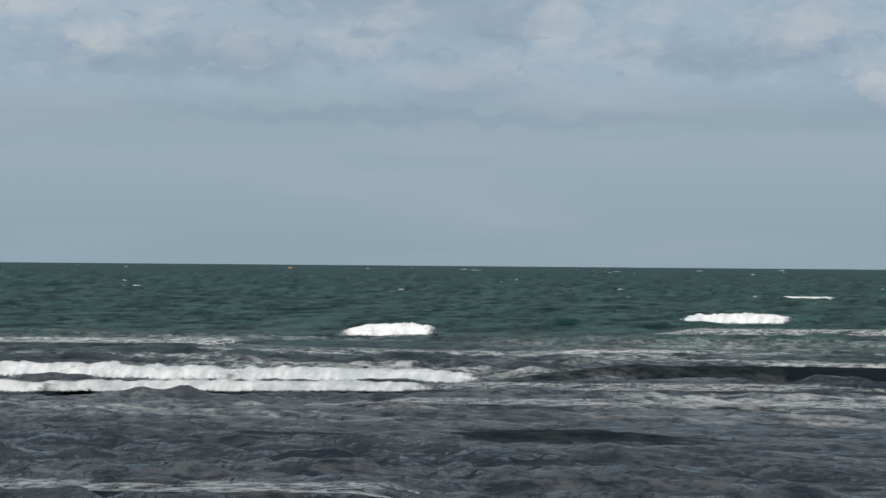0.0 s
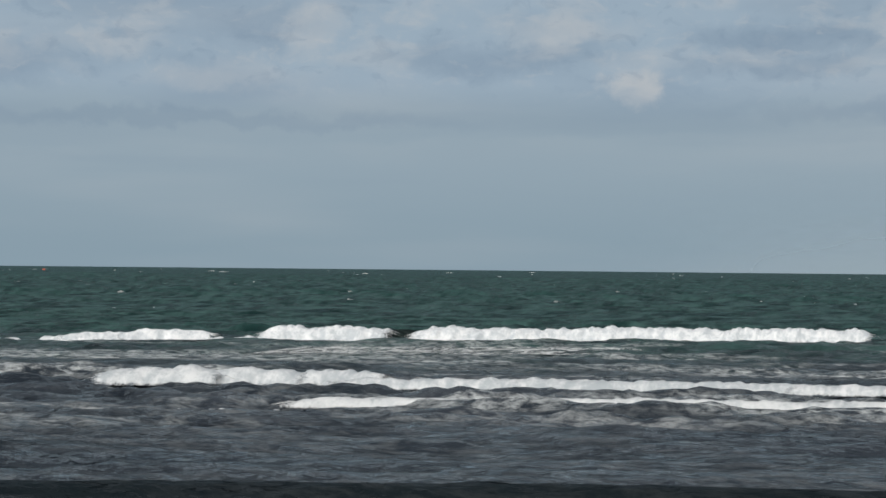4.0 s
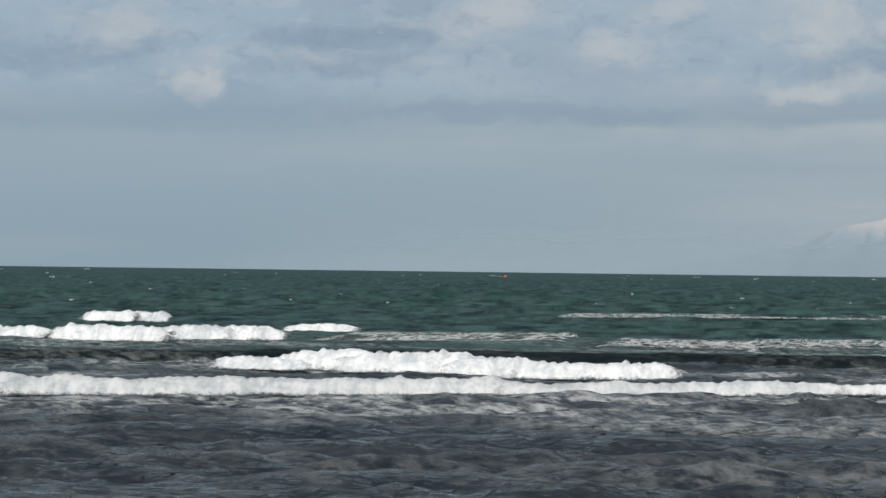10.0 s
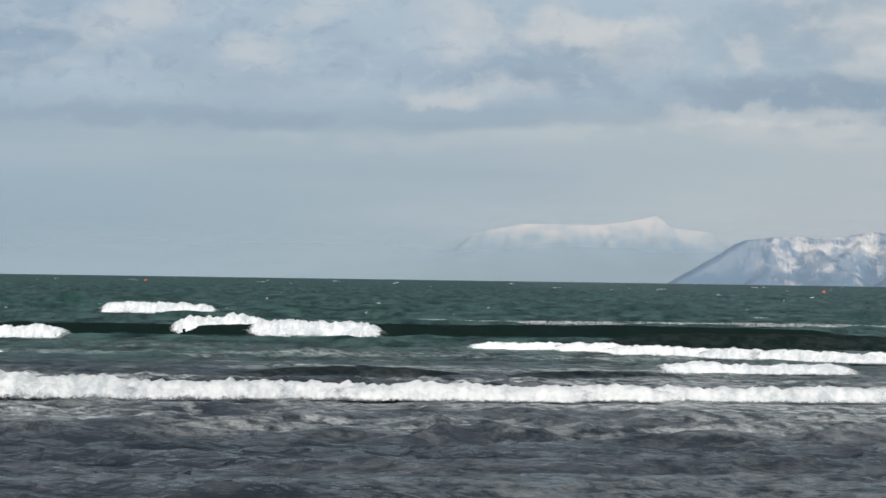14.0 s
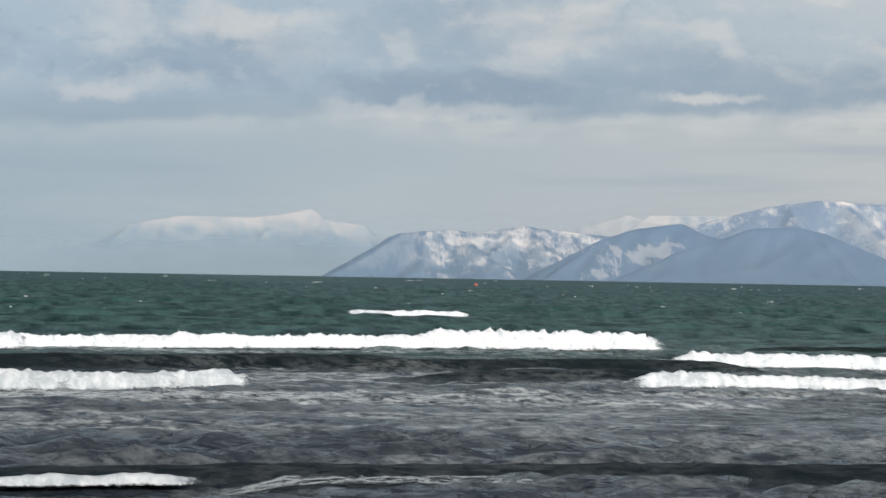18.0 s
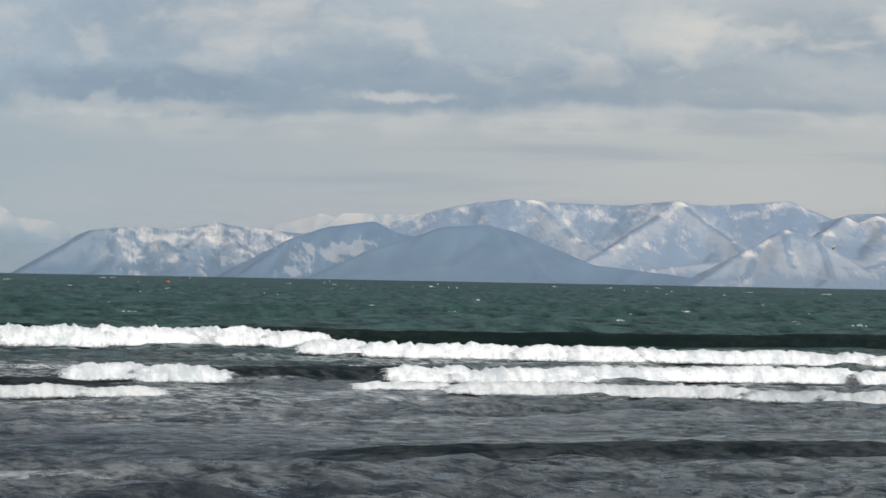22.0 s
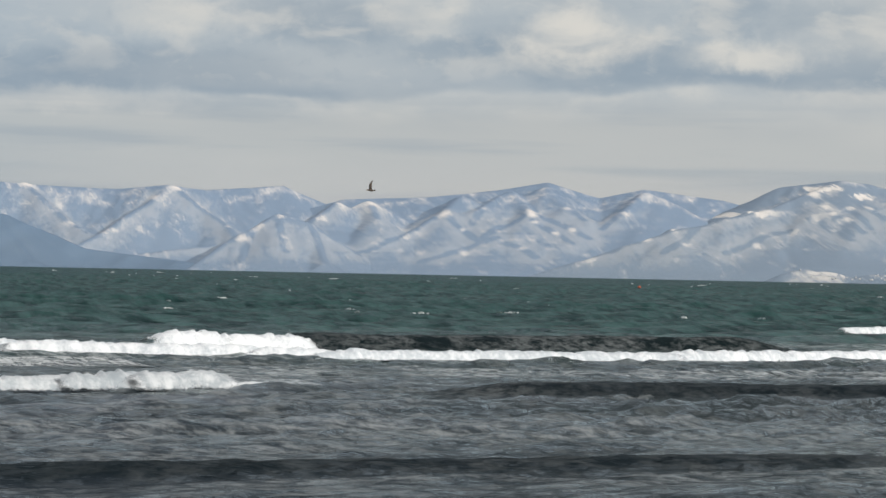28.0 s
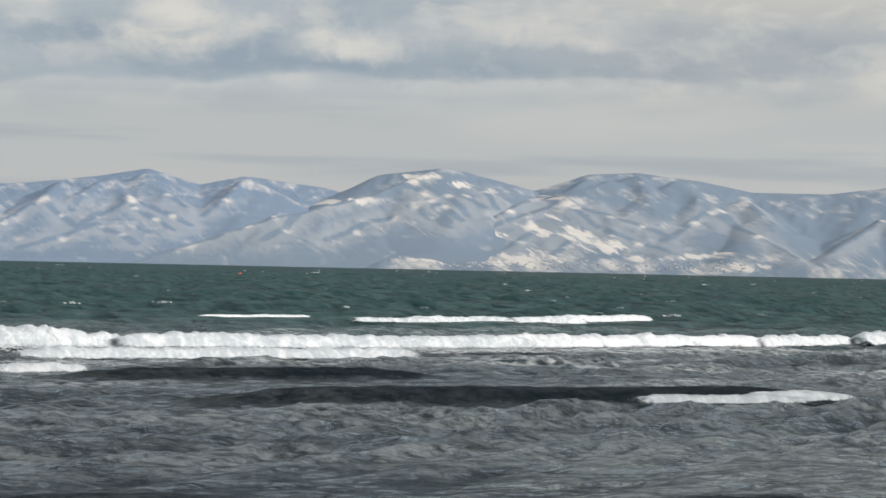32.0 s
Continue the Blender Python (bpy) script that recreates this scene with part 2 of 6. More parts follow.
def mountain_material(name, hazed_wood, pale, snow, cover, line, top, fields=0.0, rise=0.07, soft=0.15, grain=0.45, heads=0.34, bare=None, clearings=()):
    """Dark conifers, pale bare woods on the open flanks, and snow: more of it higher up, and in clearings (x, z, half
    width, half height) and shore fields;
    none west of the bare line. The colours given have haze tint mixed in."""
    k = Mat(name)
    pos = k.position()
    at = k.node("ShaderNodeSeparateXYZ", {0: pos})
    x, z = at.outputs[0], at.outputs[2]
    big = k.noise(pos, 0.020, 3, 0.5)
    mid = k.noise(pos, 0.060, 4, 0.55, stretch=(1, 0.15, 0.7))
    fine = k.noise(pos, 0.30, 5, 0.72, stretch=(1, 0.06, 0.45))
    flank, head = k.node("ShaderNodeAttribute"), k.node("ShaderNodeAttribute")
    flank.attribute_name, head.attribute_name = "flank", "head"
    grey = k.math("ADD", k.math("MULTIPLY", k.math("SUBTRACT", mid, 0.5), 1.0), k.math("MULTIPLY", k.math("SUBTRACT", fine, 0.5), 1.8))
    color = k.mix(k.ramp(k.math("ADD", flank.outputs["Fac"], grey), 0.10, 0.85), hazed_wood, pale)
    amount = k.math("ADD", big, k.math("ADD", k.math("MULTIPLY", mid, 1.0 - grain), k.math("MULTIPLY", fine, grain)))
    amount = k.math("ADD", amount, k.ramp(z, line, top, -0.05 if rise < 0.3 else -0.4, rise))
    amount = k.math("ADD", amount, k.math("MULTIPLY", head.outputs["Fac"], heads))
    if fields:
        amount = k.math("ADD", amount, k.ramp(z, 55, 6, 0.0, fields))
    f = k.ramp(amount, 1.20 - cover - soft, 1.36 - cover + soft)
    if bare is not None:
        f = k.math("MULTIPLY", f, k.ramp(k.math("MULTIPLY_ADD", mid, 90.0, x), bare, bare + 60))
    for cx, cz, wide, tall in clearings:
        dx = k.math("DIVIDE", k.math("SUBTRACT", x, cx), wide)
        dz = k.math("DIVIDE", k.math("SUBTRACT", k.math("MULTIPLY_ADD", k.math("SUBTRACT", x, cx), -0.12, z), cz), tall)
        d = k.math("SQRT", k.math("ADD", k.math("MULTIPLY", dx, dx), k.math("MULTIPLY", dz, dz)))
        d = k.math("ADD", d, k.math("MULTIPLY_ADD", mid, 4.0, k.math("MULTIPLY", fine, 2.4)))
        f = k.math("MAXIMUM", f, k.ramp(d, 4.35, 3.75))
    return k.finish(k.mix(f, color, snow), 1.0, k.bump(mid, 0.12, 4.0), Specular_IOR_Level=0.0)


def plain_material(name, color, rough=0.6, grain=20.0, amount=0.15):
    k = Mat(name)
    f = k.noise(k.coord("Object"), grain, 4)
    return k.finish(k.mix(f, tuple(c * (1 - amount) for c in color), tuple(min(1, c * (1 + amount)) for c in color)), rough)


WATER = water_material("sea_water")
# as WATER, with its faces darkened by height in the colour
SWELL = water_material("darkened_wave_water", lace=False)
FOAM = foam_material()
SPRAY = spray_material()
LACE = lace_material()


# ---- helpers for meshes ----
def grid_mesh(name, co, rows, cols, mat, smooth=True):
    """A mesh from rows x cols points."""
    idx = np.arange(rows * cols).reshape(rows, cols)
    q = np.stack([idx[:-1, :-1], idx[:-1, 1:], idx[1:, 1:], idx[1:, :-1]], -1).reshape(-1, 4)
    me = bpy.data.meshes.new(name)
    me.vertices.add(len(co))
    me.vertices.foreach_set("co", np.asarray(co, np.float32).ravel())
    me.loops.add(q.size)
    me.loops.foreach_set("vertex_index", q.ravel().astype(np.int32))
    me.polygons.add(len(q))
    me.polygons.foreach_set("loop_start", np.arange(0, q.size, 4, dtype=np.int32))
    me.update(calc_edges=True)
    me.polygons.foreach_set("use_smooth", np.full(len(q), smooth))
    me.materials.append(mat)
    return me


def part(name, bm, mat, parent, label=""):
    me = bpy.data.meshes.new(name)
    bm.to_mesh(me)
    bm.free()
    me.materials.append(mat)
    ob = new(name, me)
    ob.parent = parent
    return tagged(ob, label)


def waves(x, y, bands, seed, sharp=True):
    """Height of a choppy sea: bands of (wavelength, height, spread in degrees, count)."""
    rng = np.random.default_rng(seed)
    z = np.zeros_like(x)
    for lam, amp, spread, count in bands:
        for _ in range(count):
            l = lam * rng.uniform(0.7, 1.4)
            a = radians(-90 + rng.uniform(-spread, spread))
            kx, ky = 2 * math.pi / l * math.cos(a), 2 * math.pi / l * math.sin(a)
            ph = kx * x + ky * y + rng.uniform(0, 6.28)
            z += amp * rng.uniform(0.5, 1.0) * (1.27 - 2.0 * np.abs(np.sin(ph / 2)) if sharp else np.sin(ph))
    return z


MOVES = []        # (object, rows) for motions()
SPEED = 3.4       # metres a second, towards the shore


def bow(x):
    """How far the crests lie out to sea of a straight line, at x."""
    return 0.22 * x - 0.0024 * x * x


# ---- the sea ----
def build_sea():
    near = np.arange(36.0, 250.0, 0.36)
    out, l = [], 1200.0
    while l < 4950:
        out.append(l)
        l *= 1.03
    ls = np.concatenate([near, np.arange(250.0, 460.0, 1.2), np.arange(460.0, 1200.0, 2.6), out, [4990.0]])
    us = np.linspace(-1.05, 1.45, 820)
    L, U = np.meshgrid(ls, us, indexing="ij")
    X, Y = U * (L + 40), L
    cell = np.gradient(ls)[:, None] * np.ones_like(U)
    chop = waves(X, Y, [(1.4, 0.042, 50, 8), (2.6, 0.075, 40, 8)], 3) * np.clip(1.6 - cell, 0, 1)
    gust = 0.8 + 0.55 * np.sin(X * 0.045 + 1.3 * np.sin(Y * 0.06)) * np.sin(Y * 0.11 + 0.8 * np.sin(X * 0.03))
    mid = waves(X, Y, [(4.6, 0.070, 34, 7), (9.0, 0.050, 24, 5)], 5) * np.clip(3.0 - cell / 2.5, 0, 1) / 1.0
    mid *= np.where(cell < 2.5, 1, np.clip(2 - cell / 2.5, 0, 1))
    far = waves(X, Y, [(7.0, 0.13, 55, 8), (12.0, 0.20, 46, 8), (22.0, 0.17, 32, 6)], 7)
    far *= np.clip((Y - 190) / 220, 0.12, 1) * np.clip(1.6 - cell / 16, 0, 1)
    Z = (chop + mid) * gust + far
    co = np.stack([X, Y, Z], -1).reshape(-1, 3)
    ob = new("water", grid_mesh("water", co, len(ls), len(us), WATER))
    tagged(ob, "choppy grey-green sea, dark inshore and green offshore", "sea", kind="structure")
    MOVES.append((ob, [(0, pose(0, 0, 0)), (16, pose(0, -SPEED * 16, 0)), (32, pose(0, -SPEED * 32, 0))]))


build_sea()


def build_beach():
    k = Mat("beach_sand")
    pos = k.position()
    a = k.noise(pos, 0.8, 5)
    mat = k.finish(k.mix(a, (0.20, 0.17, 0.14), (0.32, 0.28, 0.23)), 0.9, k.bump(a, 0.4, 0.05))
    ys = np.linspace(-320, 33, 60)
    xs = np.linspace(-400, 400, 60)
    Y, X = np.meshgrid(ys, xs, indexing="ij")
    Z = np.where(Y > 8, 2.6 - (Y - 8) * 0.14, 2.6 + np.clip(-Y, 0, 40) * 0.02) + 0.08 * np.sin(X * 0.3 + np.sin(Y * 0.4))
    ob = new("ground", grid_mesh("ground", np.stack([X, Y, Z], -1).reshape(-1, 3), 60, 60, mat))
    tagged(ob, "damp grey-brown sand beach sloping to the water", "beach", kind="structure")


build_beach()


# ---- breaking waves ----
def crest_mesh(xs, base, amps, seed):
    """The water ridge of a wave: steep front to the shore, long back."""
    prof = [(-2.6, -0.30), (-2.0, -0.10), (-1.5, 0.12), (-1.1, 0.40), (-0.8, 0.66), (-0.5, 0.86), (-0.15, 0.97), (0.25, 1.0),
            (0.9, 0.93), (1.7, 0.76), (2.7, 0.52), (3.8, 0.28), (5.0, 0.08), (6.4, -0.12), (7.5, -0.3)]
    n = len(xs)
    rng = np.random.default_rng(seed)
    wob = sum(np.sin(xs * w + rng.uniform(0, 6.3)) * s for w, s in ((0.11, 0.5), (0.27, 0.3), (0.63, 0.2)))
    amp = float(np.max(amps))
    h = amps * (0.94 + 0.10 * wob)
    co = []
    for y, z in prof:
        zz = h * z if z > 0 else np.full(n, z * 0.8)
        yy = base + y * (0.6 + 0.5 * amp) + 0.35 * wob
        rip = sum(q * (0.6 - np.abs(np.sin(xs * f + y * g + seed * 1.7 + 0.8 * np.sin(xs * f * 0.31)))) for f, g, q in ((0.55, 1.7, 0.05), (-0.9, 2.3, 0.045), (1.6, 3.1, 0.035), (-2.4, 2.7, 0.02)))
        co.append(np.stack([xs, yy, zz - 0.05 + rip], -1))
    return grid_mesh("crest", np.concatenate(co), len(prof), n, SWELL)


def with_uv(me, uv):
    lay = me.uv_layers.new(name="foam")
    vi = np.zeros(len(me.loops), np.int32)
    me.loops.foreach_get("vertex_index", vi)
    lay.data.foreach_set("uv", uv.reshape(-1, 2)[vi].astype(np.float32).ravel())
    return me


# side view of a roller, in its heights: wash, face, lip and back
ROLLER = [(-1.5, 0.03), (-0.9, 0.04), (-0.4, 0.06), (0.0, 0.08), (0.13, 0.24), (0.26, 0.42), (0.40, 0.59), (0.56, 0.74), (0.76, 0.87), (1.0, 0.96),
          (1.3, 1.0), (1.75, 0.97), (2.5, 0.86)]


def roller_mesh(x0, x1, line, height, seed, step):
    """A tumbling roll of white water with a ragged lip, and the ribbon of spray above it."""
    over = 1.5
    ends = min(2.2, 0.3 * (x1 - x0) + 0.8)
    xs = np.arange(x0 - over, x1 + over + step, step)
    n, m = len(xs), len(ROLLER)
    co, uv = np.zeros((m, n, 3)), np.zeros((m, n, 2))
    mist, mist_uv = np.zeros((4, n, 3)), np.zeros((4, n, 2))
    size = max(0.3, height)
    fr, no = noise.fractal, noise.noise
    for i, x in enumerate(xs):
        jag = no((x * 2.4, 7.7, seed))
        top = 0.92 + 0.14 * fr((x * 0.16, 3.1, seed * 0.7), 1.0, 2.0, 2) + 0.15 * no((x * 0.8, 5.1, seed)) + 0.20 * max(0.0, jag) ** 1.2 + 0.12 * no((x * 4.6, 1.7, seed))
        e = max(0.0, min(1.0, min(x - xs[0], xs[-1] - x) / ends))
        top *= 0.15 + 0.85 * e ** 0.5
        foot = 0.35 * no((x * 0.5, 9.2, seed * 0.3)) + 0.22 * no((x * 1.7, 2.2, seed))
        b = line(x) + 0.3 * no((x * 0.25, 4.4, seed))
        for j, (py, pz) in enumerate(ROLLER):
            y, z = py * size, pz * height * top
            y += foot * size * max(0.0, 1 - max(0.0, py))
            p = (x * 1.5, y * 1.5 + b, z * 1.6 + seed)
            body = min(1.0, max(0.0, py + 0.1) * 3) * (1.0 if py < 2.5 else 0.4)
            d = size * body * (0.14 * fr(p, 0.8, 2.1, 4) + 0.04 * no((x * 5.5, y * 5.5 + seed, z * 5.5)))
            co[j, i] = (x + 0.4 * d, b + y - 0.8 * d, z + 0.5 * d + (0.05 if py < 2 else -0.12))
            uv[j, i] = (e, j / (m - 1))
        tall = (0.14 + 0.26 * height) * (0.7 + 0.5 * jag) * e
        for j in range(4):
            mist[j, i] = (x - 0.10 * j * tall, b + 1.15 * size + 0.1 * j * tall, height * top * 0.93 + tall * j / 3)
            mist_uv[j, i] = (x + 31.0 * seed, j / 3)
    roll = with_uv(grid_mesh("foam", co.reshape(-1, 3), m, n, FOAM), uv)
    if height < 0.38:
        return roll, None
    return roll, with_uv(grid_mesh("spray", mist.reshape(-1, 3), 4, n, SPRAY), mist_uv)


def lace_mesh(x0, x1, line, height, away, seed):
    """A sheet of spent foam that lies on the water and up the foot of the next rise."""
    xs = np.arange(x0 - 1.5, x1 + 1.5, 0.3)
    rows = 9
    rise = min(0.5 * height, 0.30)
    deep = min(16.0, 1.5 + max(0.05, height - rise) * away / 5.0)
    co, uv = np.zeros((rows, len(xs), 3)), np.zeros((rows, len(xs), 2))
    for i, x in enumerate(xs):
        e = max(0.0, min(1.0, min(x - xs[0], xs[-1] - x) / 1.5))
        b = line(x) + 0.6 * noise.noise((x * 0.3, 1.1, seed))
        for j in range(rows):
            a = j / (rows - 1)
            co[j, i] = (x, b + a * deep * (0.5 + 0.5 * e), 0.15 + rise * a ** 1.3 * e + 0.04 * noise.noise((x * 0.8, a * 4, seed)) - 0.25 * (1 - e))
            uv[j, i] = (x + 17.3 * seed, a * 3)
    return with_uv(grid_mesh("lace", co.reshape(-1, 3), rows, len(xs), LACE), uv)


serial = [0]
now = {}            # the wave that the lines below it belong to


def surf(xm, start, speed, lean, curve, t0, t1, back, *ridge):
    """A wave that runs to the shore: its foot at the start (bowed line through xm), its speed, lean and curve, the seconds from and to which it
    stands, how far its ridge lies behind its foot, and the heights of the ridge of water along it (x from, x to, height)."""
    serial[0] += 1
    seed = serial[0]
    oy = bow(xm)
    away = start + oy - speed * (max(t0, 0) + min(t1, 32)) / 2
    line = lambda x: bow(x + xm) - oy + lean * x + curve * x * x
    now.update(xm=xm, speed=speed, line=line, seed=seed, away=away, thing=None, start=start, oy=oy, plain=not ridge)
    if not ridge:
        return
    x0, x1 = ridge[0][0], ridge[-1][1]
    high = max(r[2] for r in ridge)
    label = "long dark-green wave breaking into white foam off the beach" if away > 100 else "low dark wave spilling into foam near the beach"
    wave_thing(label)
    xs = np.arange(x0 - 9 - xm, x1 + 9 - xm, 0.45)
    amps = np.full(len(xs), 0.02)
    for xa, xb, h in ridge:
        amps[(xs + xm >= xa - 0.5) & (xs + xm <= xb + 0.5)] = h
    amps = np.convolve(np.pad(amps, 9, mode="edge"), np.hanning(21)[1:-1] / np.hanning(21).sum(), mode="valid")[:len(xs)]
    base = np.array([line(x) for x in xs]) + back + 1.5 * (0.6 + 0.5 * high)
    body = new("crest", crest_mesh(xs, base, amps, seed))
    body.parent = now["thing"]
    tagged(body, "smooth dark water face")
    rise_and_sink(body, t0, t1, pose(0, 0, -high - 0.5), pose(0, 0, 0), 2.0, 2.0)


def wave_thing(label, category="wave", group="breaking waves", name="breaking_wave"):
    thing = tagged(new(name), label, category, group)
    n = now
    thing.matrix_world = pose(n["xm"], n["start"] + n["oy"], 0)
    MOVES.append((thing, [(t, pose(n["xm"], n["start"] + n["oy"] - n["speed"] * t, 0)) for t in (0, 16, 32)]))
    n["thing"] = thing


def rise_and_sink(ob, ta, tb, down, up, slow, late, end=None):
    """Keys a part up out of the water at ta and down again at tb."""
    end = end or up
    rows = [(0, up if ta <= 0 else down)]
    for t, m in ((ta - slow * 0.6, down), (ta + slow * 0.2, up), (tb - 0.2, end), (tb - 0.2 + late, down)):
        if 0 < t < 32 and t > rows[-1][0] + 0.05:
            rows.append((round(t, 2), m))
    rows.append((32, rows[-1][1] if tb < 32 else end))
    MOVES.append((ob, rows))


def owner(xa, xb, t):
    """The thing that the foam belongs to, made when the wave has no ridge of its own."""
    n = now
    if n["thing"] is None:
        small = xb - xa < 9 or n["away"] > 230
        if small:
            wave_thing("small white cap of foam on the open sea" if n["away"] > 110 else "small patch of white foam in the shallows", "whitecap", "whitecaps", "whitecap")
        else:
            wave_thing("long line of white foam breaking off the beach" if n["away"] > 105 else "long line of greying foam near the beach")
    return n["thing"]


def foam(xa, xb, ta, tb, h, dy0=0.0, dy1=0.0, slope=0.0, lift=0.0):
    """A roll of foam on the latest wave: x from, x to, seconds from, seconds to, height, how far it stands
    seaward of the wave's line at both times, its slant, and how high up the wave's face its foot lies."""
    n = now
    thing = owner(xa, xb, ta)
    n["seed"] += 0.37
    mid = (xa + xb) / 2 - n["xm"]
    line = lambda x: n["line"](x) + slope * (x - mid)
    step = 0.09 if n["away"] < 130 else 0.12 if n["away"] < 240 else 0.3
    roll, mist = roller_mesh(xa - n["xm"], xb - n["xm"], line, h * 1.02, n["seed"], step)
    ob = tagged(new("foam", roll), "white tumbling foam")
    ob.parent = thing
    rise_and_sink(ob, ta, tb, pose(0, (dy0 + dy1) / 2 + 0.6, -h - 0.6), pose(0, dy0, lift), 0.7, 0.9, pose(0, dy1, lift))
    if mist:
        wisp = tagged(new("spray", mist), "thin spray thrown up along the lip")
        wisp.parent = ob


def lace(xa, xb, ta, tb, h, dy0=0.0, dy1=0.0, slope=0.0, lift=0.0):
    """A sheet of spent foam on the latest wave, as foam()."""
    n = now
    thing = owner(xa, xb, ta)
    n["seed"] += 0.37
    mid = (xa + xb) / 2 - n["xm"]
    ob = new("lace", lace_mesh(xa - n["xm"], xb - n["xm"], lambda x: n["line"](x) + slope * (x - mid), h, n["away"], n["seed"]))
    tagged(ob, "torn net of spent white foam")
    ob.parent = thing
    rise_and_sink(ob, ta, tb, pose(0, dy0, -0.6), pose(0, dy0, lift), 0.8, 1.0, pose(0, dy1, lift))


surf(-27.1, 53.8, 3.40, 0.032, 0.0000, -2, 0.7, 0.0)
lace(-33, -24, -2, 0.7, 0.17, -0.2, -0.2, 0.09)
surf(-19.1, 66.4, 3.40, 0.076, 0.0000, 2.3, 4, 0.4, (-30, -6, 0.5))
lace(-27, -21, 2.5, 3.7, 0.17, -0.6, -0.6, 0.02, 0.09)
surf(-30.5, 71.2, 3.37, 0.012, 0.0000, -2, 0.5, 0.4, (-36, -33, 0.3), (-30, -24, 0.4))
surf(-17.0, 72.7, 3.40, 0.002, 0.0000, 1.5, 2.5, 0.0)
lace(-18, -15, 1.5, 2.5, 0.17, 0.0, 0.0, 0.01)
surf(-32.0, 82.3, 3.08, 0.076, 0.0001, 2.3, 3.7, 0.4, (-40.5, -31.5, 0.4))
lace(-31.5, -28.5, 5, 6.7, 0.20, 2.0, 2.0, 0.00)
surf(-13.8, 83.8, 3.51, 0.040, -0.0001, 5, 8.7, 0.4, (-27, 0, 0.4))
lace(-15, -12, 5.3, 6.5, 0.25, 1.3, 1.3, 0.03, 0.06)
lace(-12, -9, 6.5, 7.5, 0.34, 1.0, 1.0, 0.01, 0.04)
lace(-9, -3, 5.3, 6.5, 0.28, 1.6, 1.6, 0.00, 0.04)
surf(-16.1, 85.5, 3.40, 0.005, 0.0000, 8.5, 9.7, 0.0)
foam(-22.5, -16.5, 8.5, 9.7, 0.31, 0.0, 0.0, 0.01)
lace(-19.5, -10.5, 8.5, 9.7, 0.21, 0.0, 0.0, 0.02)
surf(-30.5, 90.4, 3.40, 0.015, 0.0000, -2, 0.5, 0.0)
lace(-39, -18, -2, 0.5, 0.19, 0.1, 0.1, 0.02)
surf(0.6, 99.7, 3.40, 0.002, 0.0000, 11.5, 12.5, 0.4, (-3, 3, 0.5))
surf(-36.8, 100.9, 3.38, 0.084, -0.0015, -2, 2.7, 0.0)
foam(-57, -54, -2, 0.7, 0.47, -1.8, -1.8, 0.00)
foam(-54, -42, -2, 1.7, 0.47, -0.6, -0.6, 0.09)
foam(-42, -33, 0.5, 1.5, 0.46, 0.4, 0.4, 0.01)
lace(-42, -21, -2, 0.5, 0.31, 0.8, 0.8, 0.04)
foam(-33, -18, 0.5, 2.5, 0.44, -0.2, -0.1, -0.05)
foam(-18, -15, 1.3, 2.7, 0.41, 0.9, 0.9, 0.00)
surf(2.1, 103.2, 3.40, 0.000, 0.0000, 12.5, 13.5, 0.0)
lace(0, 6, 12.5, 13.5, 0.13, 0.0, 0.0, 0.00)
surf(-39.7, 108.4, 3.78, -0.008, 0.0023, -2, 0.5, 2.1, (-40.5, -25.5, 0.8))
foam(-64.5, -58.5, -2, 0.7, 0.58, 1.7, 1.7, 0.02)
foam(-58.5, -52.5, -2, 1.7, 0.69, 0.1, -0.2, -0.22)
foam(-52.5, -43.5, -2, 3.7, 0.56, 0.0, -1.3, 0.02)
foam(-43.5, -40.5, 0.5, 3.7, 0.55, -1.2, -1.4, 0.02)
foam(-40.5, -34.5, 1.5, 3.7, 0.48, -1.6, -1.5, 0.04)
foam(-34.5, -13.5, 2.5, 4, 0.42, -0.1, -0.1, 0.03)
surf(-34.0, 116.5, 3.40, -0.005, 0.0000, -2, 0.5, 0.0)
lace(-36, -30, -2, 0.5, 0.75, 0.0, 0.0, -0.01)
surf(6.9, 117.3, 3.40, -0.049, 0.0002, 17, 18.7, 0.9, (-6, 21, 0.6))
foam(-3, 0, 17, 18.7, 0.28, 0.5, 0.5, -0.01, 0.10)
lace(3, 9, 17, 18.5, 0.36, -0.3, -0.3, -0.01, 0.08)
surf(-30.8, 118.2, 3.10, -0.005, 0.0015, 0.5, 1.5, 3.2, (-55.5, -43.5, 0.8))
foam(-55.5, -46.5, 1.5, 3.7, 0.93, -0.5, -0.7, -0.01)
foam(-46.5, -43.5, 0.5, 6.7, 0.79, 1.9, 0.0, 0.08)
foam(-43.5, -40.5, 0.5, 7.7, 0.73, 2.3, 1.1, -0.03)
foam(-40.5, -37.5, 0.5, 8.7, 0.65, 2.8, 0.6, -0.11)
foam(-37.5, -19.5, 1.5, 8.7, 0.51, -1.5, -0.7, -0.11)
lace(-31.5, -7.5, 8.5, 9.7, 0.16, 4.1, 4.1, 0.06)
foam(-19.5, -16.5, 2.3, 8.5, 0.48, -3.0, -1.1, 0.02)
foam(-16.5, -7.5, 5.3, 8.5, 0.45, -1.2, -0.7, 0.09)
foam(-7.5, -4.5, 6.3, 8.5, 0.33, 1.1, 1.1, 0.06)
foam(-4.5, -1.5, 7.3, 8.7, 0.20, 1.5, 1.5, 0.00)
surf(5.7, 121.2, 3.40, -0.046, -0.0002, 18.3, 19.7, 1.0, (-6, 12, 0.6))
foam(3, 12, 18.5, 19.5, 0.50, 0.6, 0.6, -0.20, 0.04)
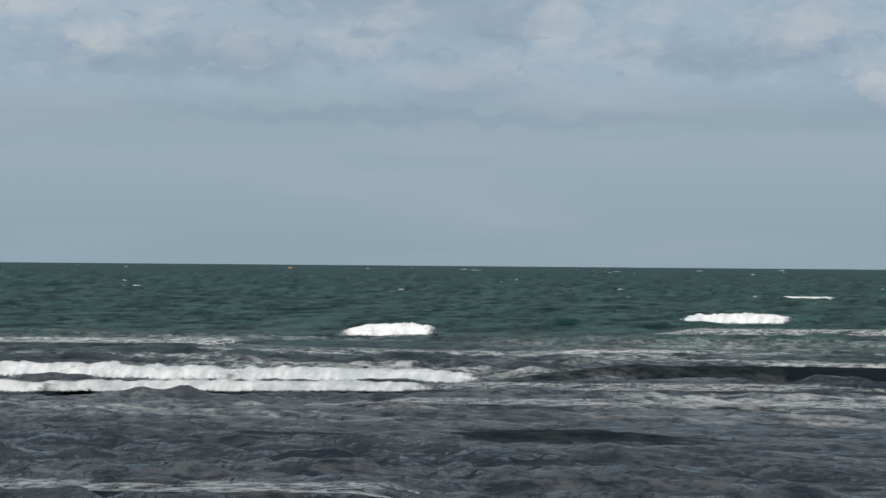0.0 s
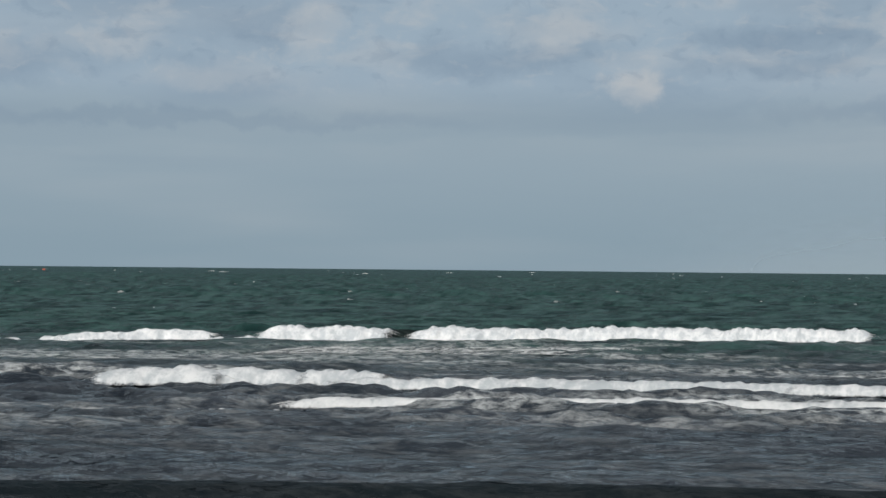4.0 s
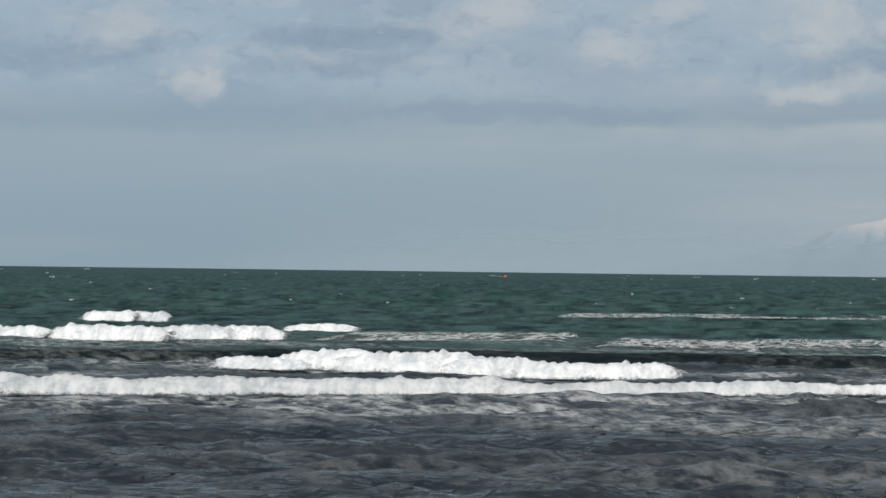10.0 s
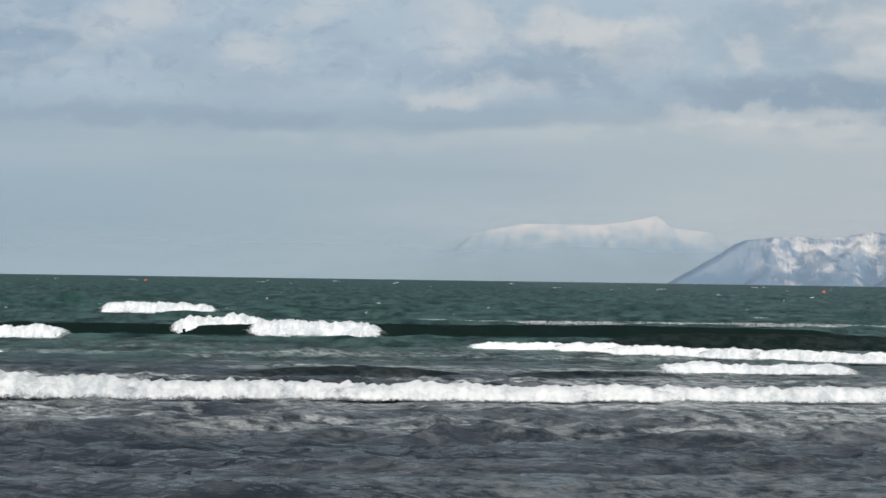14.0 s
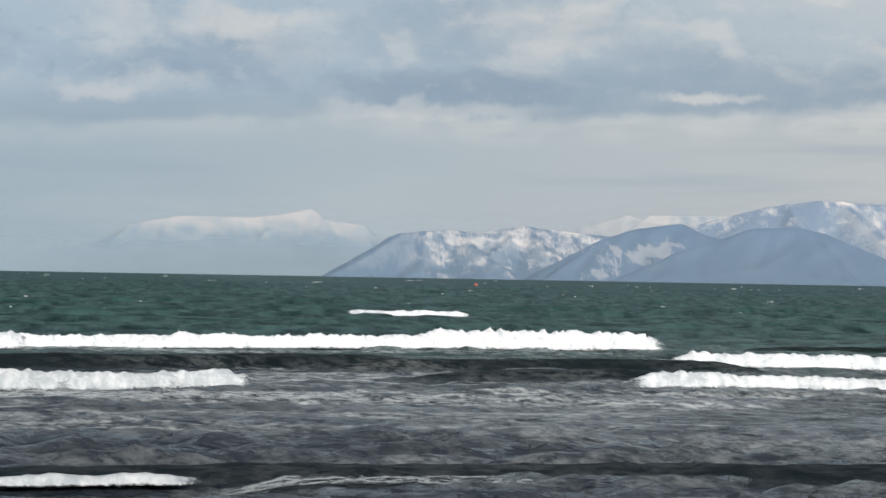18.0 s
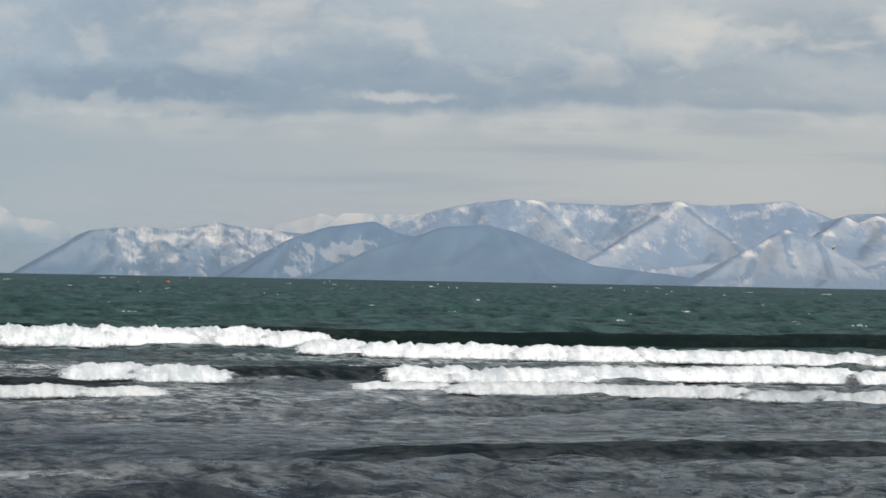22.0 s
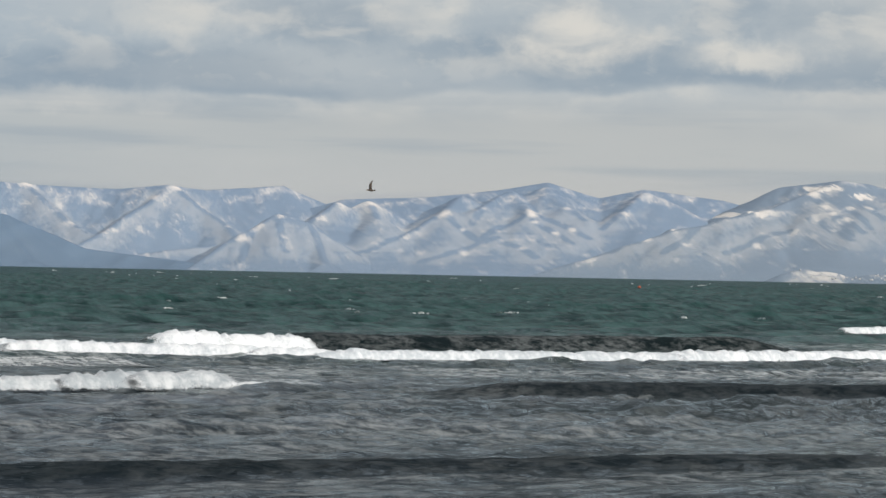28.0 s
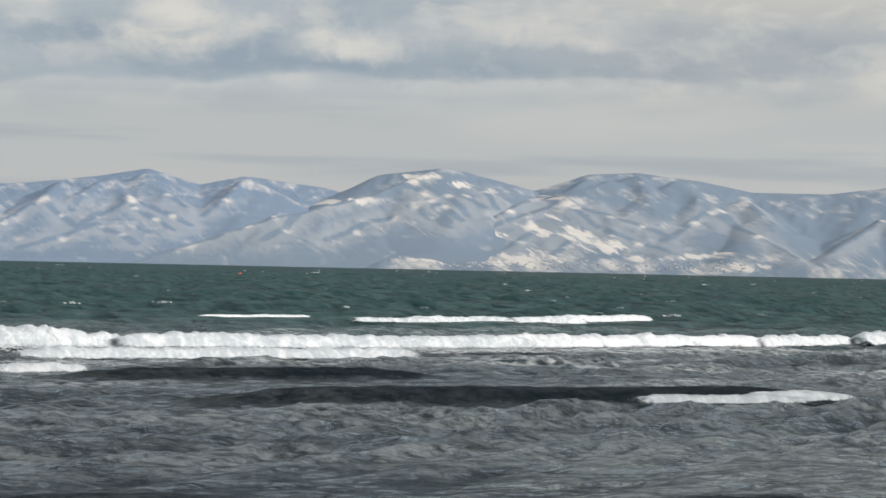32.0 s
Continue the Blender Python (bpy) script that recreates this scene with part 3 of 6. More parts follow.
surf(-31.7, 122.8, 3.40, 0.078, 0.0000, 0.5, 1.5, 1.2, (-37.5, -34.5, 0.8))
foam(-34.5, -22.5, 0.5, 1.5, 0.87, 0.8, 0.8, 0.12)
surf(10.1, 125.5, 3.42, -0.047, 0.0007, 19.3, 20.7, 0.4, (10.5, 25.5, 0.5))
lace(-4.5, 1.5, 18.5, 19.7, 0.31, 1.1, 1.1, -0.01)
foam(1.5, 13.5, 19.5, 20.5, 0.26, -0.3, -0.3, -0.09)
surf(4.1, 128.9, 3.40, -0.008, 0.0000, 19.5, 20.5, 0.0)
foam(1.5, 7.5, 19.5, 20.5, 0.53, 0.0, 0.0, -0.03)
surf(5.2, 131.1, 3.35, -0.004, 0.0000, 20.3, 22.7, 0.0)
lace(-3, 0, 20.3, 21.7, 0.27, -0.2, -0.2, -0.02)
lace(0, 6, 20.5, 22.7, 0.19, 0.0, 0.1, 0.02)
lace(6, 9, 20.5, 21.5, 0.22, -0.3, -0.3, 0.00)
surf(-15.1, 132.5, 3.13, 0.071, 0.0015, 6.5, 13.7, 0.0)
lace(-46.5, -40.5, 7.3, 8.7, 0.35, 2.1, 2.1, 0.00)
lace(-40.5, -37.5, 7.5, 9.7, 0.46, 2.2, 2.2, 0.00)
foam(-37.5, -34.5, 7.5, 8.5, 0.83, 1.2, 1.2, -0.02)
lace(-37.5, -34.5, 8.5, 9.7, 0.57, 2.2, 2.2, 0.01)
foam(-34.5, -31.5, 7.5, 10.7, 0.83, -1.2, -1.3, -0.04)
foam(-31.5, -13.5, 7.5, 11.7, 0.70, -1.3, -1.0, 0.04)
lace(-28.5, -25.5, 11.5, 12.7, 0.17, 1.5, 1.5, 0.00)
lace(-25.5, 1.5, 11.5, 13.7, 0.18, 0.8, 1.0, -0.12)
lace(-19.5, -16.5, 6.5, 7.5, 0.73, 1.3, 1.3, 0.02)
foam(-13.5, -1.5, 8.5, 11.5, 0.58, -0.3, -0.1, 0.12)
lace(-13.5, -4.5, 7.5, 8.5, 0.76, 0.3, 0.3, -0.01)
foam(-1.5, 4.5, 9.3, 11.5, 0.48, 0.9, 0.8, -0.07)
lace(1.5, 10.5, 11.5, 13.5, 0.22, -0.2, 0.0, 0.06)
foam(4.5, 7.5, 10.3, 11.5, 0.39, -0.1, -0.1, 0.00)
lace(10.5, 13.5, 12.3, 13.5, 0.15, 1.8, 1.8, 0.00)
surf(10.9, 133.2, 3.40, -0.007, 0.0000, 22.5, 23.5, 0.4, (9, 12, 0.4))
surf(23.9, 133.4, 3.40, -0.017, 0.0000, 20.5, 21.5, 0.0)
foam(21, 30, 20.5, 21.5, 0.41, -0.1, -0.1, -0.06)
surf(12.1, 137.1, 3.40, 0.005, 0.0000, 23.5, 24.5, 0.0)
lace(10.5, 13.5, 23.5, 24.5, 0.21, 0.0, 0.0, 0.02)
surf(21.9, 137.7, 3.40, -0.032, 0.0000, 21.3, 22.7, 0.4, (13.5, 31.5, 0.5))
surf(-34.5, 141.7, 3.49, 0.044, 0.0006, 5, 7.7, 0.0)
lace(-49.5, -40.5, 6.5, 7.7, 0.45, -0.5, -0.5, -0.03)
foam(-40.5, -34.5, 5, 7.5, 0.71, 0.5, 0.5, 0.02)
foam(-34.5, -28.5, 6.5, 7.5, 0.70, -1.7, -1.7, -0.10)
foam(-28.5, -25.5, 5, 7.5, 0.62, 0.4, 0.1, 0.00)
foam(-25.5, -22.5, 6.5, 7.5, 0.70, 0.2, 0.2, 0.08)
surf(25.3, 143.5, 3.38, -0.145, 0.0003, 28.3, 30.7, 0.4, (13.5, 37.5, 0.4))
surf(-49.4, 144.3, 3.40, 0.026, 0.0000, -2, 0.5, 0.0)
lace(-52.5, -46.5, -2, 0.5, 0.28, 0.0, 0.0, 0.09)
surf(26.1, 145.7, 3.38, -0.096, 0.0001, 22.5, 28.7, 0.4, (10.5, 16.5, 0.4), (16.5, 19.5, 0.6), (19.5, 40.5, 0.4))
lace(19.5, 25.5, 24.5, 26, 0.16, 1.2, 1.2, -0.07, 0.09)
foam(22.5, 25.5, 23.5, 24.5, 0.39, 0.0, 0.0, -0.01, 0.07)
foam(25.5, 28.5, 23.5, 26, 0.35, -0.5, -0.5, -0.01, 0.07)
foam(28.5, 31.5, 24.5, 26, 0.32, -0.6, -0.6, 0.01, 0.06)
surf(21.7, 149.2, 3.40, -0.033, 0.0000, 30.5, 31.7, 0.4, (16.5, 25.5, 0.3))
surf(-60.9, 155.3, 3.40, 0.004, 0.0000, 2.5, 3.7, 0.0)
lace(-63, -57, 2.5, 3.7, 0.43, 0.0, 0.0, 0.01)
surf(-17.6, 157.2, 3.81, -0.102, -0.0010, 5, 12.5, 14.4, (-57, 12, 0.8))
foam(-39, -36, 6.5, 7.5, 0.95, 15.4, 15.4, 0.01)
foam(-36, -30, 7.5, 9.5, 0.81, 7.2, 7.5, -0.22)
foam(-36, -33, 10.5, 11.7, 0.95, 4.4, 4.4, -0.12)
foam(-33, -30, 10.5, 12.7, 0.86, 3.9, 3.8, -0.19)
foam(-30, -27, 7.5, 8.5, 1.04, 1.4, 1.4, -0.01)
foam(-30, -27, 9.5, 12.7, 0.67, 5.2, 4.0, -0.24)
foam(-27, -24, 7.5, 10.5, 1.04, 4.8, 5.0, -0.13)
foam(-27, -24, 11.5, 13.7, 0.94, -2.1, -2.2, -0.06)
foam(-24, -18, 7.5, 14.7, 1.02, 3.7, -2.5, -0.18)
foam(-18, -15, 8.5, 15.7, 0.93, -2.3, -3.0, 0.00)
foam(-15, -9, 9.5, 15.7, 0.88, -2.6, -2.4, 0.08)
foam(-9, -6, 10.5, 15.7, 0.84, -1.4, -1.7, 0.03)
foam(-6, 3, 11.5, 16, 0.75, -1.9, -1.2, 0.07)
lace(0, 9, 14.5, 16, 0.31, 1.9, 1.9, 0.09)
foam(3, 6, 12.5, 14.5, 0.75, -0.6, -0.6, 0.01)
foam(6, 15, 12.5, 16, 0.67, 0.8, 1.1, 0.09)
foam(15, 18, 13.3, 16, 0.59, 2.0, 2.2, 0.07)
foam(18, 24, 14.3, 16, 0.50, 3.6, 3.6, 0.00)
surf(0.6, 157.4, 3.40, -0.017, 0.0000, 17, 18.7, 0.0)
lace(-10.5, 7.5, 17, 18.7, 0.26, 0.1, 0.1, -0.03)
surf(-80.7, 159.8, 3.40, 0.022, 0.0000, -2, 0.7, 0.0)
lace(-88.5, -76.5, -2, 0.7, 0.40, -0.1, -0.1, 0.04)
surf(28.1, 160.5, 2.89, -0.042, -0.0029, 17, 18.5, 7.2, (13.5, 25.5, 0.6))
foam(22.5, 25.5, 17.3, 20.5, 0.76, -0.2, 0.6, -0.02)
foam(22.5, 25.5, 21.5, 22.5, 0.41, 6.8, 6.8, -0.02)
foam(25.5, 37.5, 17.3, 22.5, 0.63, -0.8, 1.2, -0.20)
foam(37.5, 40.5, 18.3, 22.5, 0.58, -2.1, -2.2, -0.02)
foam(40.5, 43.5, 19.3, 22.5, 0.54, -3.0, -3.1, -0.04)
foam(43.5, 46.5, 21.3, 22.7, 0.41, -3.7, -3.7, 0.00)
surf(-45.6, 161.3, 3.40, 0.016, 0.0000, 8.5, 9.7, 0.0)
foam(-51, -42, 8.5, 9.7, 0.78, 0.0, 0.0, 0.05)
surf(-47.6, 163.7, 3.40, 0.058, 0.0001, 2.5, 4, 0.0)
lace(-57, -39, 2.5, 4, 0.52, 0.0, 0.0, 0.06)
surf(-50.9, 164.4, 3.40, 0.010, 0.0000, 7.3, 8.7, 0.0)
foam(-57, -48, 7.3, 8.7, 1.05, 0.0, 0.0, 0.03)
surf(7.0, 164.8, 3.13, 0.238, 0.0001, 17, 22.7, 0.0)
foam(-9, -6, 17, 18.7, 0.93, -1.7, -1.7, 0.00)
foam(-6, -3, 17, 19.7, 0.87, -1.9, -2.0, -0.04)
foam(-3, 0, 17, 20.7, 0.81, -2.2, -2.2, 0.03)
foam(0, 3, 17, 21.7, 0.73, -1.2, -0.8, 0.03)
foam(3, 9, 18.5, 22.7, 0.53, 0.1, 0.4, 0.07)
foam(9, 12, 19.5, 22.5, 0.41, 1.4, 0.9, -0.05)
foam(12, 15, 19.5, 21.5, 0.42, 0.9, 0.8, -0.06)
lace(15, 21, 20.5, 21.5, 0.20, 3.9, 3.9, 0.12)
surf(-2.3, 166.9, 3.40, 0.021, 0.0000, 10.5, 11.5, 0.0)
foam(-6, 0, 10.5, 11.5, 0.58, -0.1, -0.1, 0.06)
surf(-48.9, 167.2, 3.15, 0.046, 0.0011, 0.3, 2.5, 0.0)
lace(-66, -63, 0.5, 1.5, 0.62, -0.6, -0.6, -0.01)
lace(-63, -36, 0.5, 2.5, 0.65, -0.4, -0.1, -0.01)
lace(-36, -33, 0.3, 2.5, 0.65, -0.3, 0.2, 0.23)
lace(-33, -30, 1.3, 2.5, 0.69, 4.2, 4.2, 0.00)
surf(-10.0, 170.2, 3.40, -0.022, 0.0000, 7.3, 8.5, 0.0)
foam(-12, -3, 7.3, 8.5, 0.57, -0.1, -0.1, -0.06)
surf(5.7, 172.7, 3.40, 0.040, 0.0000, 12.5, 13.5, 0.4, (0, 9, 0.9))
surf(-6.9, 173.3, 3.53, 0.024, 0.0000, 13.5, 16, 0.4, (-12, -3, 0.6))
surf(-21.4, 173.5, 3.40, -0.098, 0.0002, 11.5, 12.7, 0.4, (-39, -9, 0.9))
surf(14.1, 177.3, 3.23, 0.052, 0.0003, 12.3, 14.5, 0.0)
foam(9, 18, 12.3, 14.5, 0.64, -0.3, -0.2, 0.06)
surf(40.4, 177.9, 3.70, -0.246, -0.0001, 22.5, 26, 0.0)
foam(31.5, 37.5, 22.5, 23.5, 0.44, 4.1, 4.1, 0.02)
foam(37.5, 49.5, 22.5, 24.5, 0.44, -0.6, -0.7, -0.23)
lace(43.5, 49.5, 24.5, 26, 0.40, -1.6, -1.6, -0.12)
foam(49.5, 52.5, 23.3, 24.7, 0.45, -0.4, -0.4, 0.00)
lace(49.5, 52.5, 24.3, 26, 0.40, -4.4, -4.4, 0.00)
surf(54.9, 178.7, 3.46, -0.033, 0.0002, 27, 31.5, 1.7, (43.5, 67.5, 0.7))
foam(58.5, 64.5, 30.5, 31.5, 0.37, 0.0, 0.0, -0.03, 0.04)
foam(64.5, 67.5, 29.3, 31.5, 0.39, 1.3, 1.2, -0.03, 0.05)
surf(64.9, 180.0, 3.40, -0.018, 0.0001, 31.5, 34, 0.0)
foam(60, 69, 31.5, 34, 0.31, 0.0, 0.0, -0.05)
surf(9.0, 180.3, 3.40, -0.000, 0.0000, 21.3, 22.7, 0.4, (1.5, 10.5, 0.6))
surf(-73.5, 180.3, 3.71, 0.165, -0.0003, -2, 2.7, 0.0)
foam(-85.5, -76.5, 1.5, 2.7, 0.86, -2.9, -2.9, 0.08)
foam(-76.5, -73.5, -2, 2.5, 0.86, 1.6, 0.7, -0.01)
foam(-73.5, -67.5, 0.5, 2.5, 0.84, -0.3, -0.4, 0.00)
foam(-67.5, -64.5, 0.5, 1.5, 0.82, 1.8, 1.8, 0.15)
surf(-49.1, 182.9, 3.40, 0.004, 0.0000, 7.5, 8.5, 0.0)
lace(-51, -48, 7.5, 8.5, 0.40, 0.0, 0.0, 0.01)
surf(33.8, 187.9, 3.47, 0.081, -0.0014, 17, 23.5, 3.2, (10.5, 31.5, 0.8))
foam(10.5, 13.5, 21.5, 22.5, 0.83, 2.8, 2.8, -0.02)
foam(10.5, 13.5, 23.5, 24.7, 0.84, -2.3, -2.3, 0.00)
foam(13.5, 16.5, 21.5, 25.7, 0.83, 0.4, -0.6, -0.04)
foam(16.5, 22.5, 22.5, 25.7, 0.84, -2.1, -2.1, 0.07)
foam(22.5, 28.5, 23.5, 28.7, 0.71, -1.8, 0.2, 0.17)
foam(25.5, 28.5, 19.5, 22.5, 0.89, -0.8, -0.9, -0.05)
lace(25.5, 34.5, 28.5, 29.7, 0.25, 2.0, 2.0, -0.02)
foam(28.5, 31.5, 19.5, 28.5, 0.76, -1.3, 0.3, 0.13)
foam(31.5, 34.5, 18.5, 28.5, 0.79, -0.7, -0.2, 0.08)
foam(34.5, 37.5, 18.5, 24.5, 0.85, 0.4, 1.0, 0.05)
foam(34.5, 37.5, 27, 28.5, 0.30, 1.4, 1.4, 0.00)
lace(34.5, 37.5, 27, 29.5, 0.23, 1.8, 1.8, 0.00)
foam(37.5, 49.5, 18.3, 26, 0.84, 1.5, 0.4, -0.13)
lace(37.5, 40.5, 27, 28.5, 0.21, 2.0, 2.0, 0.01)
foam(49.5, 55.5, 21.3, 24.5, 0.81, -1.1, -0.8, 0.10)
foam(55.5, 61.5, 23.3, 24.5, 0.65, 1.5, 1.5, 0.01)
surf(-53.7, 188.3, 3.40, -0.024, 0.0000, -2, 0.5, 0.0)
lace(-61.5, -43.5, -2, 0.5, 0.56, 0.0, 0.0, -0.03)
surf(-16.9, 189.0, 3.40, 0.098, -0.0001, 14.5, 15.7, 0.0)
lace(-25.5, -13.5, 14.5, 15.7, 0.49, -0.1, -0.1, 0.27)
surf(2.4, 189.4, 3.40, 0.063, 0.0001, 17, 18.7, 0.4, (-10.5, 13.5, 0.9))
surf(-92.6, 193.5, 3.40, 0.006, 0.0000, 0.5, 1.7, 0.0)
lace(-94.5, -88.5, 0.5, 1.7, 0.31, 0.0, 0.0, 0.02)
surf(-84.2, 193.7, 3.40, -0.041, 0.0000, 0.5, 1.5, 0.0)
lace(-87, -81, 0.5, 1.5, 0.47, 0.0, 0.0, -0.10)
surf(-41.7, 194.5, 2.65, -0.080, -0.0089, 2.5, 9.5, 0.0)
foam(-76.5, -73.5, 2.5, 6.7, 0.51, 0.5, 0.1, -0.07)
foam(-73.5, -70.5, 2.5, 7.7, 0.64, -0.7, -0.9, -0.12)
foam(-70.5, -58.5, 5, 7.7, 0.78, -2.4, -2.0, -0.17)
lace(-64.5, -58.5, 7.5, 8.7, 0.30, 7.8, 7.8, -0.01)
foam(-58.5, -46.5, 5, 6.5, 0.81, -4.9, -4.9, 0.21)
lace(-58.5, -43.5, 6.5, 7.5, 0.51, -4.4, -4.4, -0.18)
lace(-52.5, -31.5, 8.5, 9.5, 1.05, 6.0, 6.0, 0.05)
foam(-46.5, -40.5, 5, 7.5, 0.65, -1.2, -0.8, -0.02)
foam(-40.5, -28.5, 5, 8.5, 0.50, -0.2, 1.2, -0.12)
foam(-28.5, -25.5, 5.3, 6.5, 0.81, -6.4, -6.4, 0.00)
foam(-28.5, -25.5, 7.5, 9.5, 0.38, 6.7, 6.9, 0.02)
foam(-25.5, -22.5, 5.3, 9.5, 0.58, -2.0, 2.5, -0.07)
foam(-22.5, -16.5, 5.3, 8.5, 0.71, -3.9, -2.8, -0.14)
lace(-19.5, -13.5, 8.5, 9.5, 0.55, -7.1, -7.1, 0.22)
foam(-16.5, -10.5, 6.3, 8.5, 0.58, -1.3, -1.1, 0.15)
lace(-13.5, -10.5, 8.5, 9.5, 0.55, -3.3, -3.3, 0.10)
foam(-10.5, -7.5, 7.3, 8.5, 0.45, 0.3, 0.3, 0.00)
lace(-10.5, -1.5, 8.3, 9.5, 0.55, 0.7, 0.7, 0.20)
surf(35.9, 195.0, 3.40, -0.071, 0.0001, 17.3, 18.5, 0.0)
foam(30, 45, 17.3, 18.5, 0.90, -0.2, -0.2, -0.16)
surf(12.8, 196.0, 3.33, 0.016, 0.0008, 18.5, 23.5, 0.0)
foam(-6, -3, 18.5, 19.7, 0.83, 1.6, 1.6, 0.00)
foam(-3, 0, 18.5, 20.7, 0.78, 0.2, 0.2, -0.08)
foam(0, 12, 18.5, 21.7, 0.74, -0.4, 0.3, -0.14)
lace(3, 15, 21.5, 22.7, 0.23, 1.8, 1.8, 0.02)
foam(12, 24, 19.5, 21.5, 0.59, -1.0, -1.1, 0.13)
lace(18, 24, 18.5, 19.5, 0.64, 3.9, 3.9, 0.06)
foam(24, 27, 20.5, 22.5, 0.36, 0.7, 0.6, 0.00)
foam(27, 30, 21.5, 22.5, 0.29, -0.7, -0.7, -0.01)
lace(27, 30, 22.5, 23.5, 0.28, -1.0, -1.0, 0.00)
surf(3.5, 196.4, 2.64, 0.000, -0.0129, 11.3, 16, 0.0)
lace(-22.5, -19.5, 11.5, 12.5, 0.95, -3.6, -3.6, -0.03)
lace(-19.5, -1.5, 11.5, 13.5, 0.91, -2.8, -2.2, -0.29)
foam(-1.5, 4.5, 12.5, 14.5, 0.57, 12.6, 13.8, -0.20)
lace(-1.5, 7.5, 11.5, 12.5, 0.95, -10.0, -10.0, 0.03)
foam(4.5, 7.5, 12.5, 16, 0.71, 9.8, 10.8, -0.46)
foam(7.5, 13.5, 11.3, 16, 0.73, 2.8, 3.9, -0.50)
foam(13.5, 16.5, 11.3, 16, 0.74, -0.6, -0.6, -0.30)
foam(16.5, 22.5, 12.3, 16, 0.73, -3.2, -2.6, -0.40)
foam(22.5, 25.5, 13.3, 16, 0.78, -4.0, -3.9, 0.03)
foam(25.5, 31.5, 14.3, 16, 0.84, -3.7, -3.7, -0.01)
surf(-58.6, 198.2, 3.61, 0.148, -0.0051, 1.5, 3.7, 1.2, (-79.5, -73.5, 0.5), (-67.5, -58.5, 1.1))
foam(-85.5, -79.5, 2.5, 3.7, 1.40, -5.0, -5.0, 0.44)
foam(-79.5, -76.5, 2.5, 3.7, 1.40, -1.1, -1.1, 0.40)
foam(-76.5, -67.5, 1.5, 3.7, 1.07, 0.8, 0.4, 0.36)
foam(-67.5, -61.5, 2.5, 4, 1.09, -0.9, -0.9, -0.11)
foam(-58.5, -31.5, 2.5, 4, 1.08, -0.2, -0.2, 0.14)
surf(53.8, 198.4, 3.45, -0.035, 0.0000, 30.5, 34, 0.4, (46.5, 61.5, 0.6))
surf(-11.5, 199.6, 3.26, -0.488, 0.0134, 9.3, 11.5, 0.0)
lace(-31.5, -19.5, 10.5, 11.5, 0.59, 6.9, 6.9, -0.18)
lace(-19.5, -16.5, 10.5, 11.5, 0.53, 2.3, 2.3, -0.50)
lace(-16.5, -7.5, 9.5, 11.5, 0.63, -3.6, -3.5, -0.24)
lace(-7.5, 1.5, 9.3, 10.5, 0.73, 0.9, 0.9, 0.31)
lace(1.5, 4.5, 9.3, 11.5, 0.76, 0.8, 0.7, -0.06)
lace(4.5, 10.5, 10.3, 11.5, 0.79, 0.4, 0.4, 0.00)
surf(-38.9, 206.7, 3.24, 0.045, 0.0042, 9.5, 13.7, 0.0)
foam(-60, -54, 9.5, 10.7, 0.84, 5.6, 5.6, -0.44)
foam(-51, -45, 9.5, 11.7, 1.10, -1.9, -2.3, -0.27)
foam(-45, -42, 9.5, 12.7, 1.05, -0.2, -0.7, 0.08)
foam(-42, -39, 9.5, 13.7, 0.95, 0.8, -0.1, 0.05)
foam(-39, -30, 10.5, 13.7, 0.86, -1.2, -0.1, 0.05)
lace(-36, -21, 9.5, 10.5, 1.06, -0.3, -0.3, 0.10)
foam(-30, -24, 11.5, 13.5, 0.76, 0.2, 0.7, 0.09)
foam(-24, -21, 12.5, 13.5, 0.66, 4.9, 4.9, 0.01)
surf(39.7, 208.3, 3.50, 0.004, 0.0013, 24.5, 26, 1.4, (27, 39, 0.6))
lace(27, 39, 27, 28.7, 0.54, 0.9, 0.9, 0.00)
foam(30, 33, 28.3, 29.7, 0.42, 1.0, 1.0, 0.00)
foam(33, 39, 28.5, 30.7, 0.44, -1.1, -1.3, -0.14)
foam(39, 45, 28.5, 31.7, 0.42, -1.2, -1.1, 0.04)
lace(42, 54, 31.5, 34, 0.26, 2.2, 2.2, -0.04)
foam(45, 48, 29.5, 31.5, 0.43, -1.7, -1.5, 0.08)
surf(-58.7, 210.6, 3.73, -0.161, 0.0003, 0.5, 2.5, 0.0)
foam(-67.5, -61.5, 0.5, 1.5, 0.88, 2.3, 2.3, -0.09)
foam(-61.5, -58.5, 0.5, 2.5, 0.95, -0.7, -1.1, 0.03)
foam(-58.5, -49.5, 1.5, 2.5, 1.01, -2.9, -2.9, 0.32)
surf(-52.9, 216.3, 3.40, -0.008, 0.0000, 7.5, 8.5, 0.0)
lace(-60, -48, 7.5, 8.5, 0.60, 0.0, 0.0, -0.01)
surf(-64.5, 217.8, 3.40, 0.019, 0.0000, 8.5, 9.7, 0.0)
lace(-70.5, -61.5, 8.5, 9.7, 0.71, -0.1, -0.1, 0.06)
surf(-3.1, 219.0, 3.40, 0.063, 0.0000, 10.5, 11.5, 0.0)
foam(-7.5, 1.5, 10.5, 11.5, 0.41, 0.0, 0.0, 0.15)
surf(71.4, 219.1, 3.40, 0.096, 0.0069, 27, 34, 0.0)
foam(34.5, 37.5, 27, 28.7, 0.76, 4.0, 4.0, 0.00)
foam(37.5, 49.5, 27, 29.7, 0.72, 2.1, 2.1, -0.13)
foam(49.5, 52.5, 27, 30.5, 0.68, -1.4, -2.7, 0.00)
foam(52.5, 73.5, 27, 31.5, 0.61, -1.2, -1.9, 0.04)
lace(55.5, 73.5, 31.5, 34, 0.47, 1.7, 1.7, -0.19)
